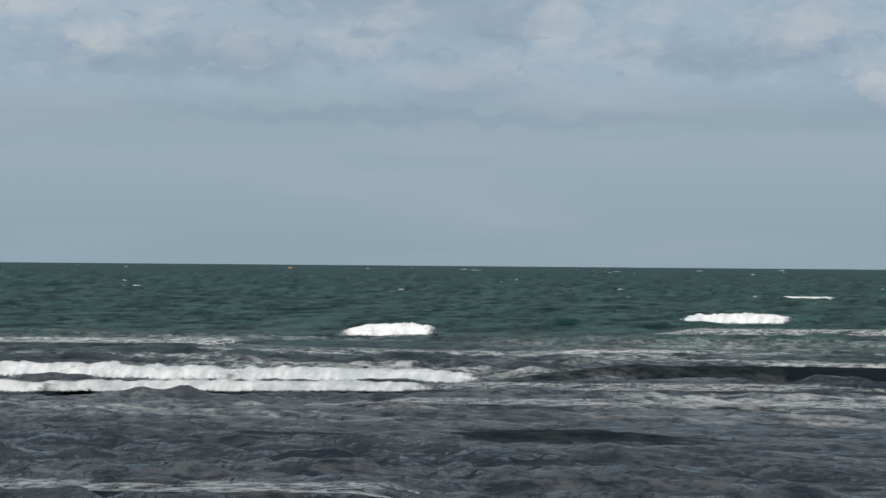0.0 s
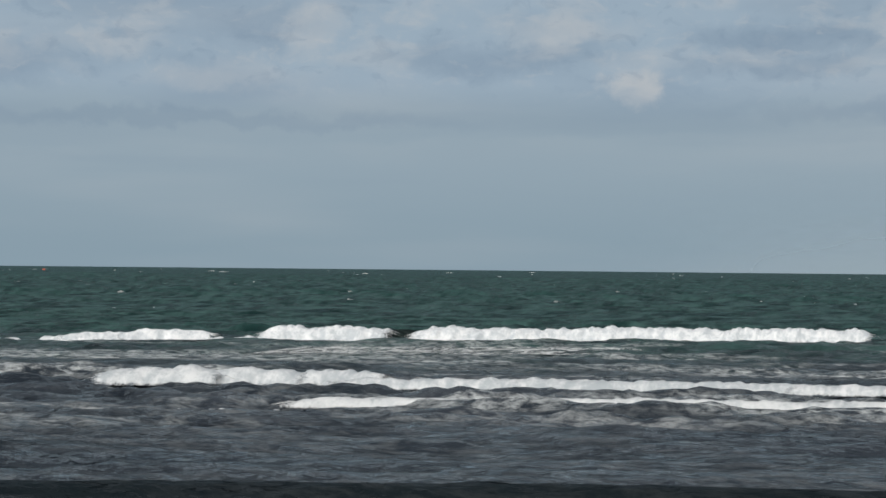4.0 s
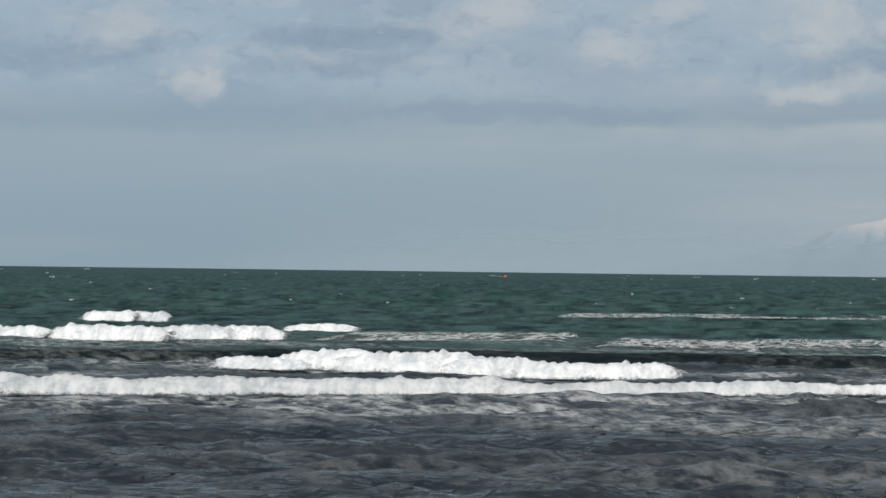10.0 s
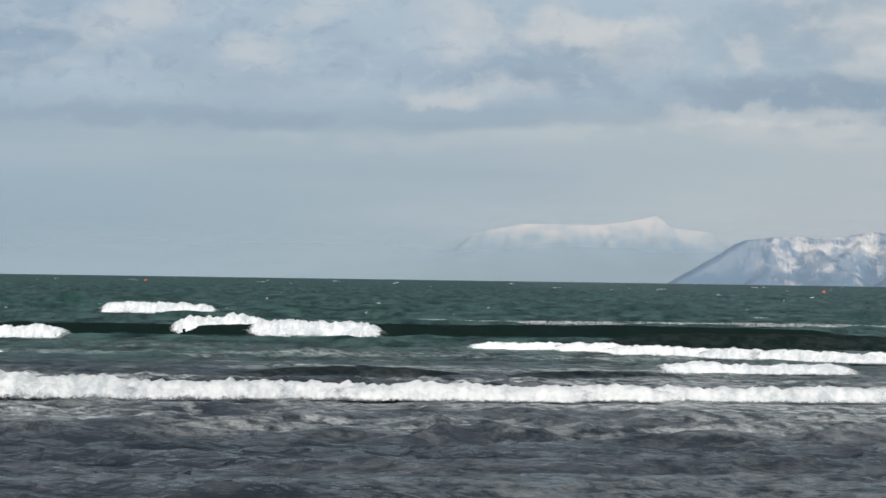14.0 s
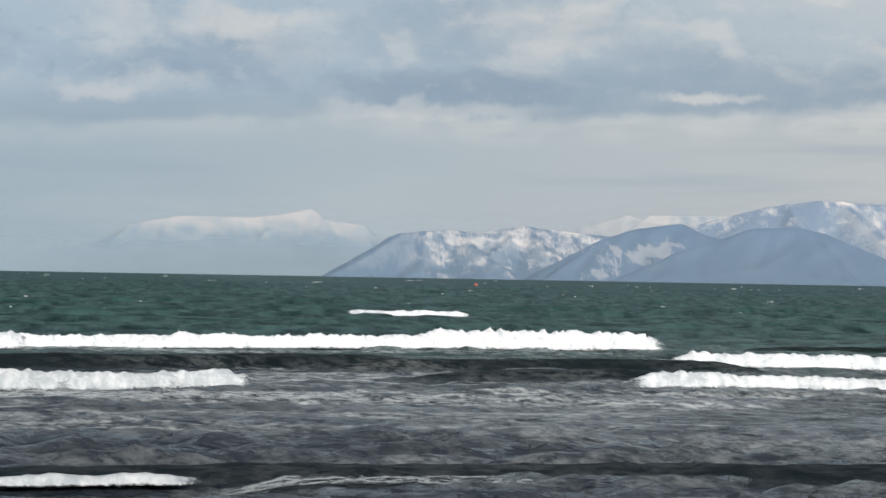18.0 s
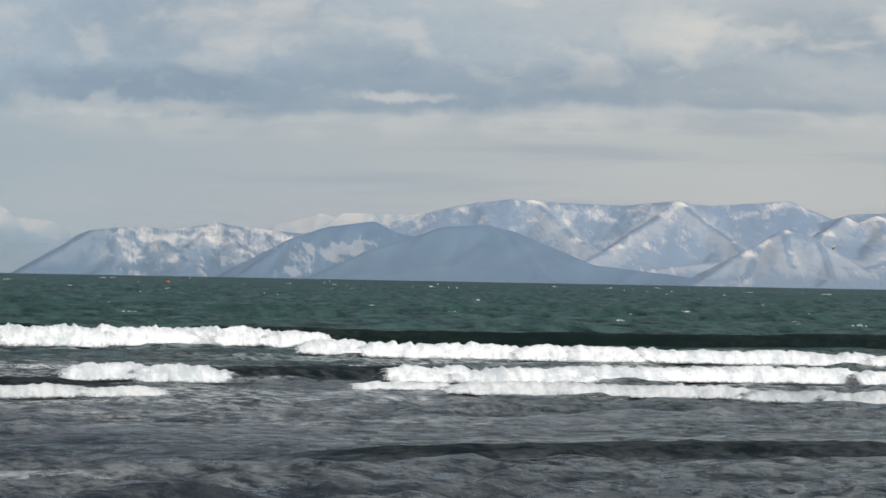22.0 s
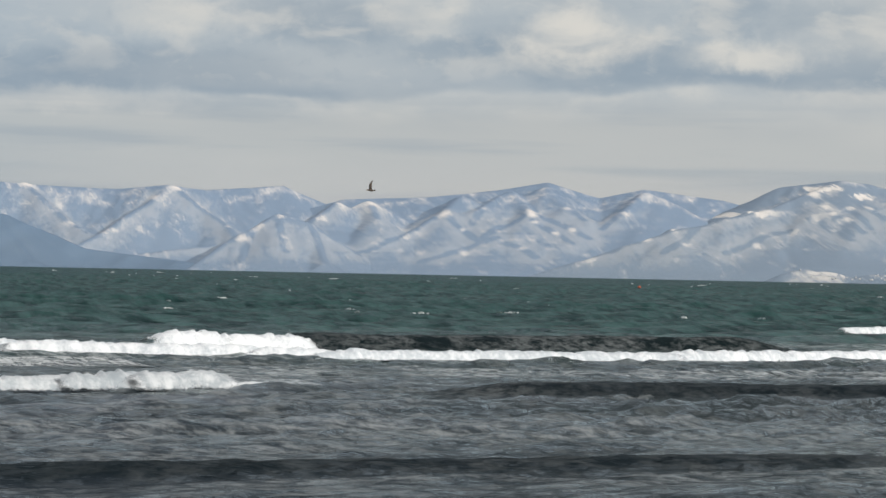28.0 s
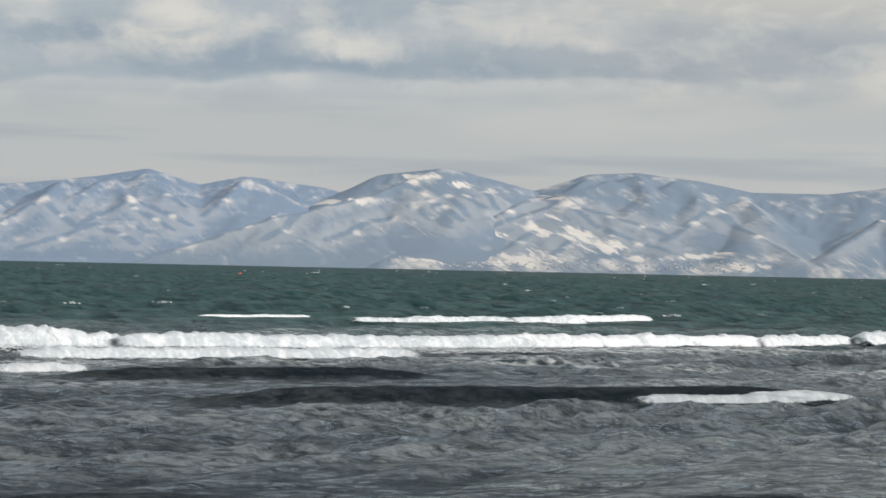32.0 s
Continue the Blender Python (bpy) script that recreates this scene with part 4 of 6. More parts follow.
foam(73.5, 91.5, 27, 30.5, 0.68, -0.2, -0.6, 0.05)
lace(73.5, 82.5, 30.5, 34, 0.41, 3.7, 3.6, 0.08)
lace(82.5, 109.5, 30.5, 31.5, 0.34, 1.7, 1.7, -0.20)
foam(91.5, 100.5, 28.3, 30.5, 0.61, 0.4, 0.1, -0.10)
foam(100.5, 103.5, 29.3, 30.5, 0.54, -1.6, -1.6, 0.00)
surf(18.6, 221.3, 3.26, 0.121, 0.0010, 17, 19.7, 0.0)
foam(-12, -9, 17, 18.7, 1.07, -2.3, -2.3, 0.00)
foam(-9, 18, 17, 19.7, 0.95, 0.2, 0.3, 0.09)
foam(18, 33, 17, 19.5, 1.35, -0.4, -0.3, -0.27)
foam(33, 48, 18.5, 19.5, 1.30, 2.3, 2.3, 0.50)
surf(83.3, 223.4, 3.06, 0.211, 0.0022, 27, 28.5, 4.1, (55.5, 91.5, 1.2))
foam(37.5, 40.5, 28.5, 29.7, 1.32, 1.9, 1.9, 0.00)
foam(40.5, 46.5, 28.5, 30.7, 1.31, 0.1, -0.2, -0.18)
lace(40.5, 43.5, 27, 28.5, 0.76, -2.5, -2.5, 0.02)
foam(46.5, 49.5, 27, 30.7, 1.30, -1.5, -1.5, -0.02)
foam(49.5, 55.5, 27, 31.7, 1.06, -0.4, 0.2, 0.12)
foam(55.5, 58.5, 28.5, 31.7, 1.30, 0.3, 0.0, -0.23)
foam(58.5, 61.5, 28.5, 34, 1.06, 0.4, 0.6, 0.02)
foam(61.5, 64.5, 29.5, 34, 0.81, -1.5, 1.5, 0.07)
lace(61.5, 88.5, 28.5, 29.5, 1.00, 3.1, 3.1, -0.02)
foam(64.5, 91.5, 29.5, 34, 0.81, -2.5, -0.3, -0.05)
lace(88.5, 97.5, 28.5, 29.5, 1.00, 2.7, 2.7, -0.01)
foam(91.5, 94.5, 29.5, 34, 0.81, -1.7, -0.8, 0.01)
foam(94.5, 106.5, 28.3, 34, 0.87, -0.1, -0.1, 0.02)
foam(106.5, 112.5, 29.3, 34, 0.81, 0.5, 0.1, 0.07)
foam(112.5, 124.5, 30.3, 34, 0.79, 2.5, 2.2, 0.37)
foam(124.5, 130.5, 31.3, 34, 0.98, 3.7, 3.7, 0.45)
surf(17.9, 224.3, 3.40, 0.050, 0.0001, 13.3, 14.5, 0.4, (7.5, 31.5, 1.3))
surf(-32.6, 225.0, 3.40, 0.059, 0.0000, 10.5, 11.5, 0.0)
foam(-34.5, -31.5, 10.5, 11.5, 0.57, 0.0, 0.0, 0.16)
surf(-67.7, 228.4, 3.40, 0.030, 0.0000, -2, 0.5, 0.0)
foam(-70.5, -64.5, -2, 0.5, 0.96, 0.0, 0.0, 0.09)
surf(-100.2, 229.2, 3.40, 0.184, -0.0002, 1.5, 2.7, 0.0)
foam(-105, -102, 1.5, 2.7, 0.80, -5.3, -5.3, 0.05)
lace(-102, -99, 1.5, 2.7, 0.47, 5.5, 5.5, 0.01)
surf(-40.7, 232.6, 3.40, 0.097, 0.0000, 9.5, 10.5, 0.0)
foam(-42, -39, 9.5, 10.5, 0.64, 0.2, 0.2, 0.34)
surf(46.2, 232.9, 4.18, -0.244, 0.0021, 18.3, 19.7, 8.4, (40.5, 58.5, 1.4))
foam(19.5, 25.5, 19.5, 20.5, 1.16, -3.2, -3.2, -0.01)
foam(25.5, 28.5, 19.5, 21.5, 1.07, 6.8, 8.0, 0.16)
foam(28.5, 31.5, 19.5, 22.5, 0.99, 2.6, 3.4, -0.12)
foam(31.5, 40.5, 19.5, 22.5, 0.99, -0.1, 0.4, 0.02)
foam(40.5, 43.5, 19.5, 23.5, 0.99, 0.3, -0.5, 0.02)
foam(43.5, 46.5, 19.5, 24.5, 0.99, 0.6, -2.1, -0.04)
foam(46.5, 61.5, 19.5, 26, 0.92, 2.2, -2.6, 0.10)
foam(61.5, 67.5, 21.3, 26, 0.78, 0.6, -0.8, -0.05)
foam(67.5, 73.5, 23.3, 26, 0.69, 0.0, -0.3, -0.10)
foam(73.5, 76.5, 24.3, 26, 0.68, -1.5, -1.5, 0.00)
surf(23.8, 234.7, 3.40, 0.131, 0.0002, 14.3, 16, 0.4, (10.5, 40.5, 1.1))
surf(-84.1, 235.4, 3.40, 0.024, 0.0000, 0.5, 1.5, 0.0)
foam(-87, -81, 0.5, 1.5, 1.05, 0.0, 0.0, 0.07)
surf(5.8, 236.9, 3.40, 0.071, 0.0000, 19.5, 20.7, 0.0)
foam(-4.5, 10.5, 19.5, 20.7, 0.38, -0.4, -0.4, 0.11)
surf(-59.7, 238.7, 3.40, 0.003, 0.0000, 0.5, 1.5, 0.0)
foam(-63, -57, 0.5, 1.5, 0.60, 0.0, 0.0, 0.01)
surf(-7.4, 242.7, 3.49, 0.110, -0.0004, 12.3, 14.7, 14.4, (-40.5, 28.5, 1.2))
foam(-25.5, -19.5, 13.5, 14.5, 1.53, 15.6, 15.6, 0.48)
foam(-19.5, -10.5, 13.5, 15.7, 1.40, 10.0, 8.8, -0.47)
foam(-10.5, -4.5, 14.5, 16, 1.45, -10.7, -10.7, -0.05)
foam(-4.5, -1.5, 14.5, 16, 1.45, -8.6, -8.6, 0.04)
surf(-50.8, 259.7, 4.13, -0.577, 0.0082, 9.5, 14.7, 0.0)
foam(-66, -63, 9.5, 10.7, 1.09, 6.0, 6.0, 0.19)
foam(-63, -60, 9.5, 11.7, 1.00, 8.5, 7.9, -0.46)
foam(-60, -57, 10.5, 11.7, 0.90, -8.4, -8.4, 0.06)
foam(-57, -54, 10.5, 11.7, 0.90, -5.0, -5.0, 0.14)
foam(-54, -51, 10.5, 12.7, 0.99, -2.2, -2.5, -0.20)
foam(-51, -48, 11.5, 12.7, 1.08, -9.4, -9.4, 0.07)
foam(-48, -45, 11.5, 13.7, 1.02, -4.8, -4.8, 0.19)
foam(-45, -42, 12.5, 13.7, 0.96, 0.9, 0.9, 0.25)
foam(-39, -33, 13.5, 14.7, 1.04, -1.4, -1.4, 0.02)
surf(42.7, 261.2, 4.40, -0.002, 0.0038, 19.5, 23.7, 9.4, (7.5, 16.5, 1.3), (22.5, 85.5, 1.3))
foam(-4.5, 1.5, 19.5, 20.7, 1.21, 9.0, 9.0, 0.03)
foam(1.5, 7.5, 19.5, 21.7, 1.34, 6.1, 5.1, -0.24)
foam(7.5, 10.5, 20.5, 22.7, 1.43, -5.9, -6.3, -0.18)
foam(10.5, 16.5, 20.5, 23.7, 1.40, -6.3, -7.3, -0.06)
foam(16.5, 22.5, 19.5, 24.7, 1.40, 0.9, -6.0, 0.06)
foam(22.5, 25.5, 19.5, 25.7, 1.37, 4.6, -6.2, 0.01)
foam(25.5, 28.5, 20.5, 25.7, 1.34, 1.6, -5.6, 0.06)
foam(28.5, 31.5, 21.5, 25.7, 1.26, -3.7, -5.9, -0.06)
foam(31.5, 58.5, 22.5, 25.7, 1.18, -2.5, -4.1, 0.08)
foam(58.5, 64.5, 22.5, 26, 1.18, -2.4, -5.4, -0.06)
foam(64.5, 82.5, 23.5, 26, 1.13, -10.6, -11.0, -0.02)
foam(82.5, 88.5, 24.3, 26, 1.08, -11.4, -11.4, 0.02)
surf(82.3, 264.4, 3.40, -0.037, 0.0000, 22.3, 23.5, 0.0)
foam(81, 84, 22.3, 23.5, 0.64, 0.0, 0.0, -0.10)
surf(101.5, 277.6, 3.40, 0.332, 0.0007, 28.5, 29.5, 0.4, (81, 120, 1.1))
surf(23.6, 287.5, 3.40, 0.088, 0.0000, 18.5, 19.5, 0.0)
lace(19.5, 28.5, 18.5, 19.5, 0.71, 0.1, 0.1, 0.19)
surf(136.1, 292.8, 2.95, 0.351, 0.0055, 27.3, 34, 0.0)
foam(117, 123, 30.5, 31.5, 0.45, -0.7, -0.7, -0.05)
foam(123, 132, 30.5, 34, 0.56, 0.7, 1.1, -0.03)
foam(129, 132, 28.5, 29.5, 0.92, -7.2, -7.2, 0.00)
foam(132, 138, 27.3, 34, 0.67, -1.3, -1.1, 0.01)
foam(138, 141, 27.3, 30.5, 0.92, -1.3, -1.8, -0.01)
foam(138, 156, 31.5, 34, 0.67, 7.3, 7.3, 0.47)
foam(141, 144, 28.3, 29.5, 0.92, 2.3, 2.3, 0.09)
surf(-22.1, 293.8, 3.40, 0.034, 0.0000, 8.5, 9.5, 0.0)
lace(-30, -15, 8.5, 9.5, 0.46, 0.0, 0.0, 0.04)
surf(16.2, 297.5, 3.40, 0.157, 0.0000, 11.3, 12.5, 0.0)
lace(10.5, 25.5, 11.3, 12.5, 0.82, 0.5, 0.5, 0.27)
surf(105.6, 305.4, 3.40, -0.010, 0.0000, 29.5, 30.5, 0.0)
foam(105, 108, 29.5, 30.5, 0.61, 0.1, 0.1, -0.04)
surf(-9.2, 306.0, 3.60, 0.051, -0.0022, 9.3, 11.5, 0.0)
lace(-31.5, -4.5, 9.5, 10.5, 0.54, 0.6, 0.6, 0.17)
lace(-4.5, 4.5, 9.3, 11.5, 0.60, -0.1, -0.6, -0.04)
lace(4.5, 16.5, 10.3, 11.5, 0.65, 0.2, 0.2, 0.28)
surf(113.6, 314.4, 3.40, 0.222, 0.0000, 30.5, 31.5, 0.0)
foam(108, 120, 30.5, 31.5, 0.26, 0.2, 0.2, 0.32)
surf(14.9, 314.8, 3.39, 0.078, 0.0004, 12.3, 14.5, 0.0)
lace(-12, -6, 13.5, 14.5, 0.48, 3.1, 3.1, -0.05)
lace(-6, 21, 12.5, 14.5, 0.49, -0.7, -0.5, 0.07)
lace(21, 33, 12.3, 14.5, 0.49, 1.7, 1.4, 0.06)
lace(33, 36, 12.3, 14.5, 0.49, -0.4, -0.6, -0.22)
lace(36, 45, 13.3, 14.5, 0.48, -1.7, -1.7, 0.00)
surf(129.4, 318.5, 3.40, 0.016, 0.0000, 29.5, 30.5, 0.0)
lace(126, 132, 29.5, 30.5, 0.43, 0.0, 0.0, 0.03)
surf(-131.8, 341.5, 2.98, 0.034, 0.0002, 1.5, 3.7, 0.0)
foam(-136.5, -127.5, 2.5, 3.7, 0.66, 3.3, 3.3, 0.13)
lace(-133.5, -127.5, 1.5, 2.5, 0.52, -4.9, -4.9, 0.07)
surf(13.6, 352.9, 3.40, -0.296, 0.0000, 14.5, 16, 0.0)
foam(7.5, 13.5, 14.5, 16, 1.37, 2.6, 2.6, -0.22)
foam(13.5, 19.5, 14.5, 16, 1.37, -2.4, -2.4, -0.23)
surf(30.2, 357.6, 3.40, -0.154, 0.0013, 17, 18.5, 0.0)
foam(24, 27, 17, 18.5, 0.68, 3.3, 3.3, -0.15)
foam(27, 36, 17, 18.5, 0.68, -1.4, -1.4, 0.08)
surf(-40.9, 364.7, 3.40, -0.184, 0.0000, 13.5, 14.7, 0.0)
foam(-48, -36, 13.5, 14.7, 1.37, 0.4, 0.4, -0.25)
surf(38.9, 378.3, 3.40, 0.173, 0.0000, 18.5, 19.5, 0.0)
foam(34.5, 43.5, 18.5, 19.5, 0.36, 0.1, 0.1, 0.31)
surf(-38.8, 385.7, 3.40, 0.143, 0.0000, 14.5, 15.7, 0.0)
foam(-46.5, -31.5, 14.5, 15.7, 0.87, 0.0, 0.0, 0.18)
surf(-53.5, 400.1, 3.40, 0.150, 0.0000, 12.5, 13.5, 0.0)
foam(-58.5, -49.5, 12.5, 13.5, 0.92, -0.2, -0.2, 0.27)
surf(89.4, 412.2, 3.40, 0.065, 0.0000, 22.5, 23.5, 0.0)
foam(85.5, 94.5, 22.5, 23.5, 0.70, 0.1, 0.1, 0.11)
surf(-112.1, 417.7, 3.40, 0.110, 0.0000, -2, 0.5, 0.0)
foam(-117, -108, -2, 0.5, 0.51, -0.1, -0.1, 0.23)
surf(-98.1, 431.7, 3.40, -0.330, 0.0000, 5, 6.5, 0.0)
foam(-103.5, -100.5, 5, 6.5, 0.42, 3.7, 3.7, -0.03)
foam(-100.5, -97.5, 5, 6.5, 0.42, 1.0, 1.0, -0.12)
foam(-97.5, -94.5, 5, 6.5, 0.42, -2.5, -2.5, -0.12)
surf(99.5, 432.0, 3.40, 0.177, 0.0000, 23.5, 24.5, 0.0)
foam(96, 102, 23.5, 24.5, 0.49, -0.4, -0.4, 0.27)
surf(-77.9, 520.5, 3.40, 0.102, 0.0000, 5.3, 6.5, 0.0)
foam(-81, -75, 5.3, 6.5, 0.53, 0.0, 0.0, 0.22)
surf(-85.5, 545.4, 3.40, 0.085, 0.0000, 7.5, 8.5, 0.0)
foam(-88.5, -82.5, 7.5, 8.5, 0.66, 0.0, 0.0, 0.19)
surf(-197.2, 602.4, 3.40, 0.097, 0.0000, 0.5, 1.5, 0.0)
foam(-201, -195, 0.5, 1.5, 0.56, -0.2, -0.2, 0.20)
surf(-171.2, 607.4, 3.40, 0.045, 0.0000, 8.5, 9.7, 0.0)
foam(-174, -168, 8.5, 9.7, 1.34, 0.0, 0.0, 0.11)


def build_whitecaps():
    """Specks of foam on the open sea, out to the horizon."""
    rng = np.random.default_rng(11)
    bm = bmesh.new()
    for _ in range(380):
        d = 290 * (2800 / 290) ** rng.random()
        a = radians(rng.uniform(-40, 52))
        x, y = d * math.sin(a), d * math.cos(a) + 50
        w = (0.15 + 1.3 * rng.random() ** 4) * (0.6 + d / 800)
        n = 14
        tall = (0.05 + d / 9000) * rng.uniform(0.4, 1.3)
        slant = rng.uniform(-0.5, 0.5)
        rim = []
        for i in range(n + 1):
            u = i / n
            h = tall * math.sin(math.pi * u) ** 0.7 * rng.random() ** 1.5 * 2 - 0.05
            px, py = x + (u - 0.5) * w * 2, y + slant * (u - 0.5) * w + rng.uniform(-0.3, 0.3)
            rim.append([bm.verts.new(v) for v in ((px, py - 0.4, -0.05), (px, py - 0.2, h + 0.12), (px, py + 0.4, h * 0.6 + 0.08), (px, py + 0.9, -0.1))])
        for p, q in zip(rim, rim[1:]):
            for i in range(3):
                bm.faces.new((p[i], q[i], q[i + 1], p[i + 1]))
    me = bpy.data.meshes.new("distant_whitecaps")
    bm.to_mesh(me)
    bm.free()
    k = Mat("spent_foam")
    torn = k.noise(k.coord("Object"), 1.1, 5, 0.7, stretch=(1, 0.3, 2))
    me.materials.append(k.finish((0.66, 0.69, 0.69), 0.9, Alpha=k.ramp(torn, 0.44, 0.58)))
    ob = tagged(new("distant_whitecaps", me), "scattered white specks of foam far out at sea", "whitecaps", kind="stuff")
    MOVES.append((ob, [(0, pose(0, 30, 0.3)), (32, pose(0, 30 - SPEED * 32, 0.3))]))


build_whitecaps()


# ---- mountains across the bay ----
def spur(*points):
    """Ridges down a flank, from (bearing, height in degrees) points; the lower, the nearer."""
    p = [(a, e, 0.05 + 0.36 * e) for a, e in points]
    return [q + r for q, r in zip(p, p[1:])]


def mountain(name, label, mat, near, deep, a0, a1, ridges, slope, rough, seed, step=0.04, rows=84, rib=24.0, relief=0.06, bend=0.55):
    """A range between two bearings (degrees right of +y). Ridges: bearing, height in degrees, depth 0..1 of both ends."""
    az = np.arange(a0, a1 + step, step)
    dd = np.linspace(0, 1, rows)
    D, A = np.meshgrid(dd, az, indexing="ij")
    R = near + deep * D
    X, Y = R * np.sin(np.radians(A)), R * np.cos(np.radians(A))
    rng = np.random.default_rng(seed)
    # bend the plan a little so that no spur runs straight
    wx = sum(np.sin(A * f + D * g + rng.uniform(0, 6.3)) * s for f, g, s in ((1.3, 4, 5), (3.1, 8, 3), (7.3, 13, 1.3)))
    wy = sum(np.sin(A * f - D * g + rng.uniform(0, 6.3)) * s for f, g, s in ((1.7, 4, 10), (4.1, 9, 6), (9, 15, 2.5)))
    U, W = np.radians(A) * near + bend * wx * np.sin(math.pi * D), deep * D + bend * wy * np.sin(math.pi * D)
    Z, close, phase = np.full_like(U, -6.0), np.full_like(U, 99.0), np.zeros_like(U)
    crest, side_ridge, head = np.full_like(U, 99.0), np.full_like(U, 99.0), np.zeros_like(U)
    along = 0.0
    for b0, e0, d0, b1, e1, d1 in ridges:
        ax, ay = radians(b0) * near, deep * d0
        bx, by = radians(b1) * near, deep * d1
        az0, az1 = (near + ay) * math.tan(radians(e0)), (near + by) * math.tan(radians(e1))
        vx, vy = bx - ax, by - ay
        t = np.clip(((U - ax) * vx + (W - ay) * vy) / (vx * vx + vy * vy + 1e-6), 0, 1)
        dist = np.hypot(U - ax - t * vx, W - ay - t * vy)
        long = math.hypot(vx, vy)
        main = d0 >= 0.55 and d1 >= 0.55
        high = az0 + (az1 - az0) * t - slope * (np.sqrt(dist * dist + 49) - 7 if relief == 0 else np.sqrt(dist * dist + 9) - 3)
        won = high > Z
        side = np.sign((U - ax) * vy - (W - ay) * vx)
        phase = np.where(won, along + t * long + 0.45 * dist * (1 if az1 < az0 else -1) + 7 * side, phase)
        close = np.where(won, dist, close)
        if main:
            crest = np.minimum(crest, dist)
        else:
            side_ridge = np.minimum(side_ridge, dist)
            head = np.maximum(head, np.exp(-(np.hypot(U - ax - 6, W - ay + 8) / 11) ** 2))
        Z = np.maximum(Z, high)
        along += long
    gully = np.empty(Z.size)
    for i, (u, w) in enumerate(zip((np.radians(A) * near).ravel(), (deep * D).ravel())):
        gully[i] = noise.ridged_multi_fractal((u * 0.022 + seed * 7.0 + w * 0.007, w * 0.009, seed), 0.95, 2.2, 5, 0.9, 2.0)
    Z = Z + 1.3 * rough * (gully.reshape(Z.shape) - 1.2) * np.clip((Z + 2) / 60, 0, 1) * np.clip((1 - D) * 2.6 - 0.1, 0.12, 1)
    lift = np.clip((close - 5) / 18, 0, 1) * np.clip(Z / 30, 0, 1)
    ribs = 1 - 2 * np.abs(np.sin((phase + 5.0 * np.sin(close * 0.10 + phase * 0.031) + 4.0 * np.sin(phase * 0.083)) * math.pi / rib))
    Z = Z + relief * rib * (ribs - 0.3) * lift
    Z = np.minimum(Z, -7 + 1.3 * deep * D)
    for _ in range(2):                       # worn smooth
        Z[1:-1] = (Z[:-2] + 2 * Z[1:-1] + Z[2:]) / 4
        Z[:, 1:-1] = (Z[:, :-2] + 2 * Z[:, 1:-1] + Z[:, 2:]) / 4
    co = np.stack([X, Y, Z + 5.0], -1).reshape(-1, 3)
    me = grid_mesh(name, co, rows, len(az), mat)
    # bare woods on the flanks are pale, conifers along the ridges dark; snow lies open below the heads of the spurs
    flank = np.clip((side_ridge - 3) / 8, 0, 1) * np.exp(-(side_ridge / 42) ** 2) * np.clip((crest - 6) / 22, 0, 1) * np.clip((Z - 2) / 20, 0, 1) - 0.3 * lift * np.clip(ribs, 0, 1)
    for key, val in (("flank", flank), ("head", head)):
        at = me.attributes.new(key, "FLOAT", "POINT")
        at.data.foreach_set("value", val.ravel().astype(np.float32))
    ob = new(name, me)
    return tagged(ob, label, "mountain", "mountains across the bay")


def open_slopes(*places):
    """Clearings from bearing, height, half width and half height, in degrees."""
    rows = []
    for a, e, w, h in places:
        away = 4275 + 170 * e
        rows.append((away * math.sin(radians(a)), 5 + away * math.tan(radians(e)), 75 * w, 75 * h))
    return rows


SNOWFIELDS = open_slopes((35.13, 0.71, 0.30, 0.14), (36.15, 0.88, 0.20, 0.18), (36.97, 0.77, 0.26, 0.20), (37.67, 0.56, 0.34, 0.15), (36.5, 1.18, 0.10, 0.10), (35.8, 0.20, 0.75, 0.17),
                         (38.4, 0.28, 0.16, 0.08), (39.7, 0.36, 0.5, 0.06), (40.3, 0.10, 0.6, 0.10), (33.4, 0.15, 0.45, 0.09), (36.6, 1.66, 0.18, 0.08), (34.7, 0.38, 0.16, 0.10))
SUMMITS = open_slopes((34.2, 1.88, 0.26, 0.10), (33.35, 2.04, 0.22, 0.08), (31.9, 1.45, 0.14, 0.10))
# haze of the distance is put into these blue-grey wood and snow colours
WOODS = mountain_material("hazed_snowy_woods", (0.188, 0.252, 0.345), (0.300, 0.342, 0.402), (0.66, 0.625, 0.60), 0.05, 60, 165)
GREY_WOODS = mountain_material("hazed_grey_woods", (0.196, 0.252, 0.325), (0.305, 0.340, 0.385), (0.66, 0.63, 0.60), 0.02, 60, 165, clearings=SUMMITS)
SHORE_WOODS = mountain_material("hazed_woods_with_fields", (0.196, 0.252, 0.323), (0.300, 0.335, 0.382), (0.70, 0.665, 0.625), 0.0, 60, 165, 0.20,
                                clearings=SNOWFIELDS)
HAZE_BLUE = mountain_material("haze_blue_hill", (0.122, 0.184, 0.272), (0.136, 0.198, 0.284), (0.36, 0.40, 0.45), -0.30, 40, 160, heads=0.0)
HAZE_BLUE_FIELD = mountain_material("haze_blue_headland", (0.122, 0.184, 0.272), (0.136, 0.198, 0.284), (0.28, 0.315, 0.37), -0.30, 40, 160, heads=0.0,
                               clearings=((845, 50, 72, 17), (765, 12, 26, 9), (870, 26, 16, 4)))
HEADLAND = mountain_material("hazed_headland", (0.122, 0.182, 0.265), (0.195, 0.248, 0.320), (0.62, 0.59, 0.575), 0.13, 22, 75, rise=0.10, heads=0.0, bare=480)
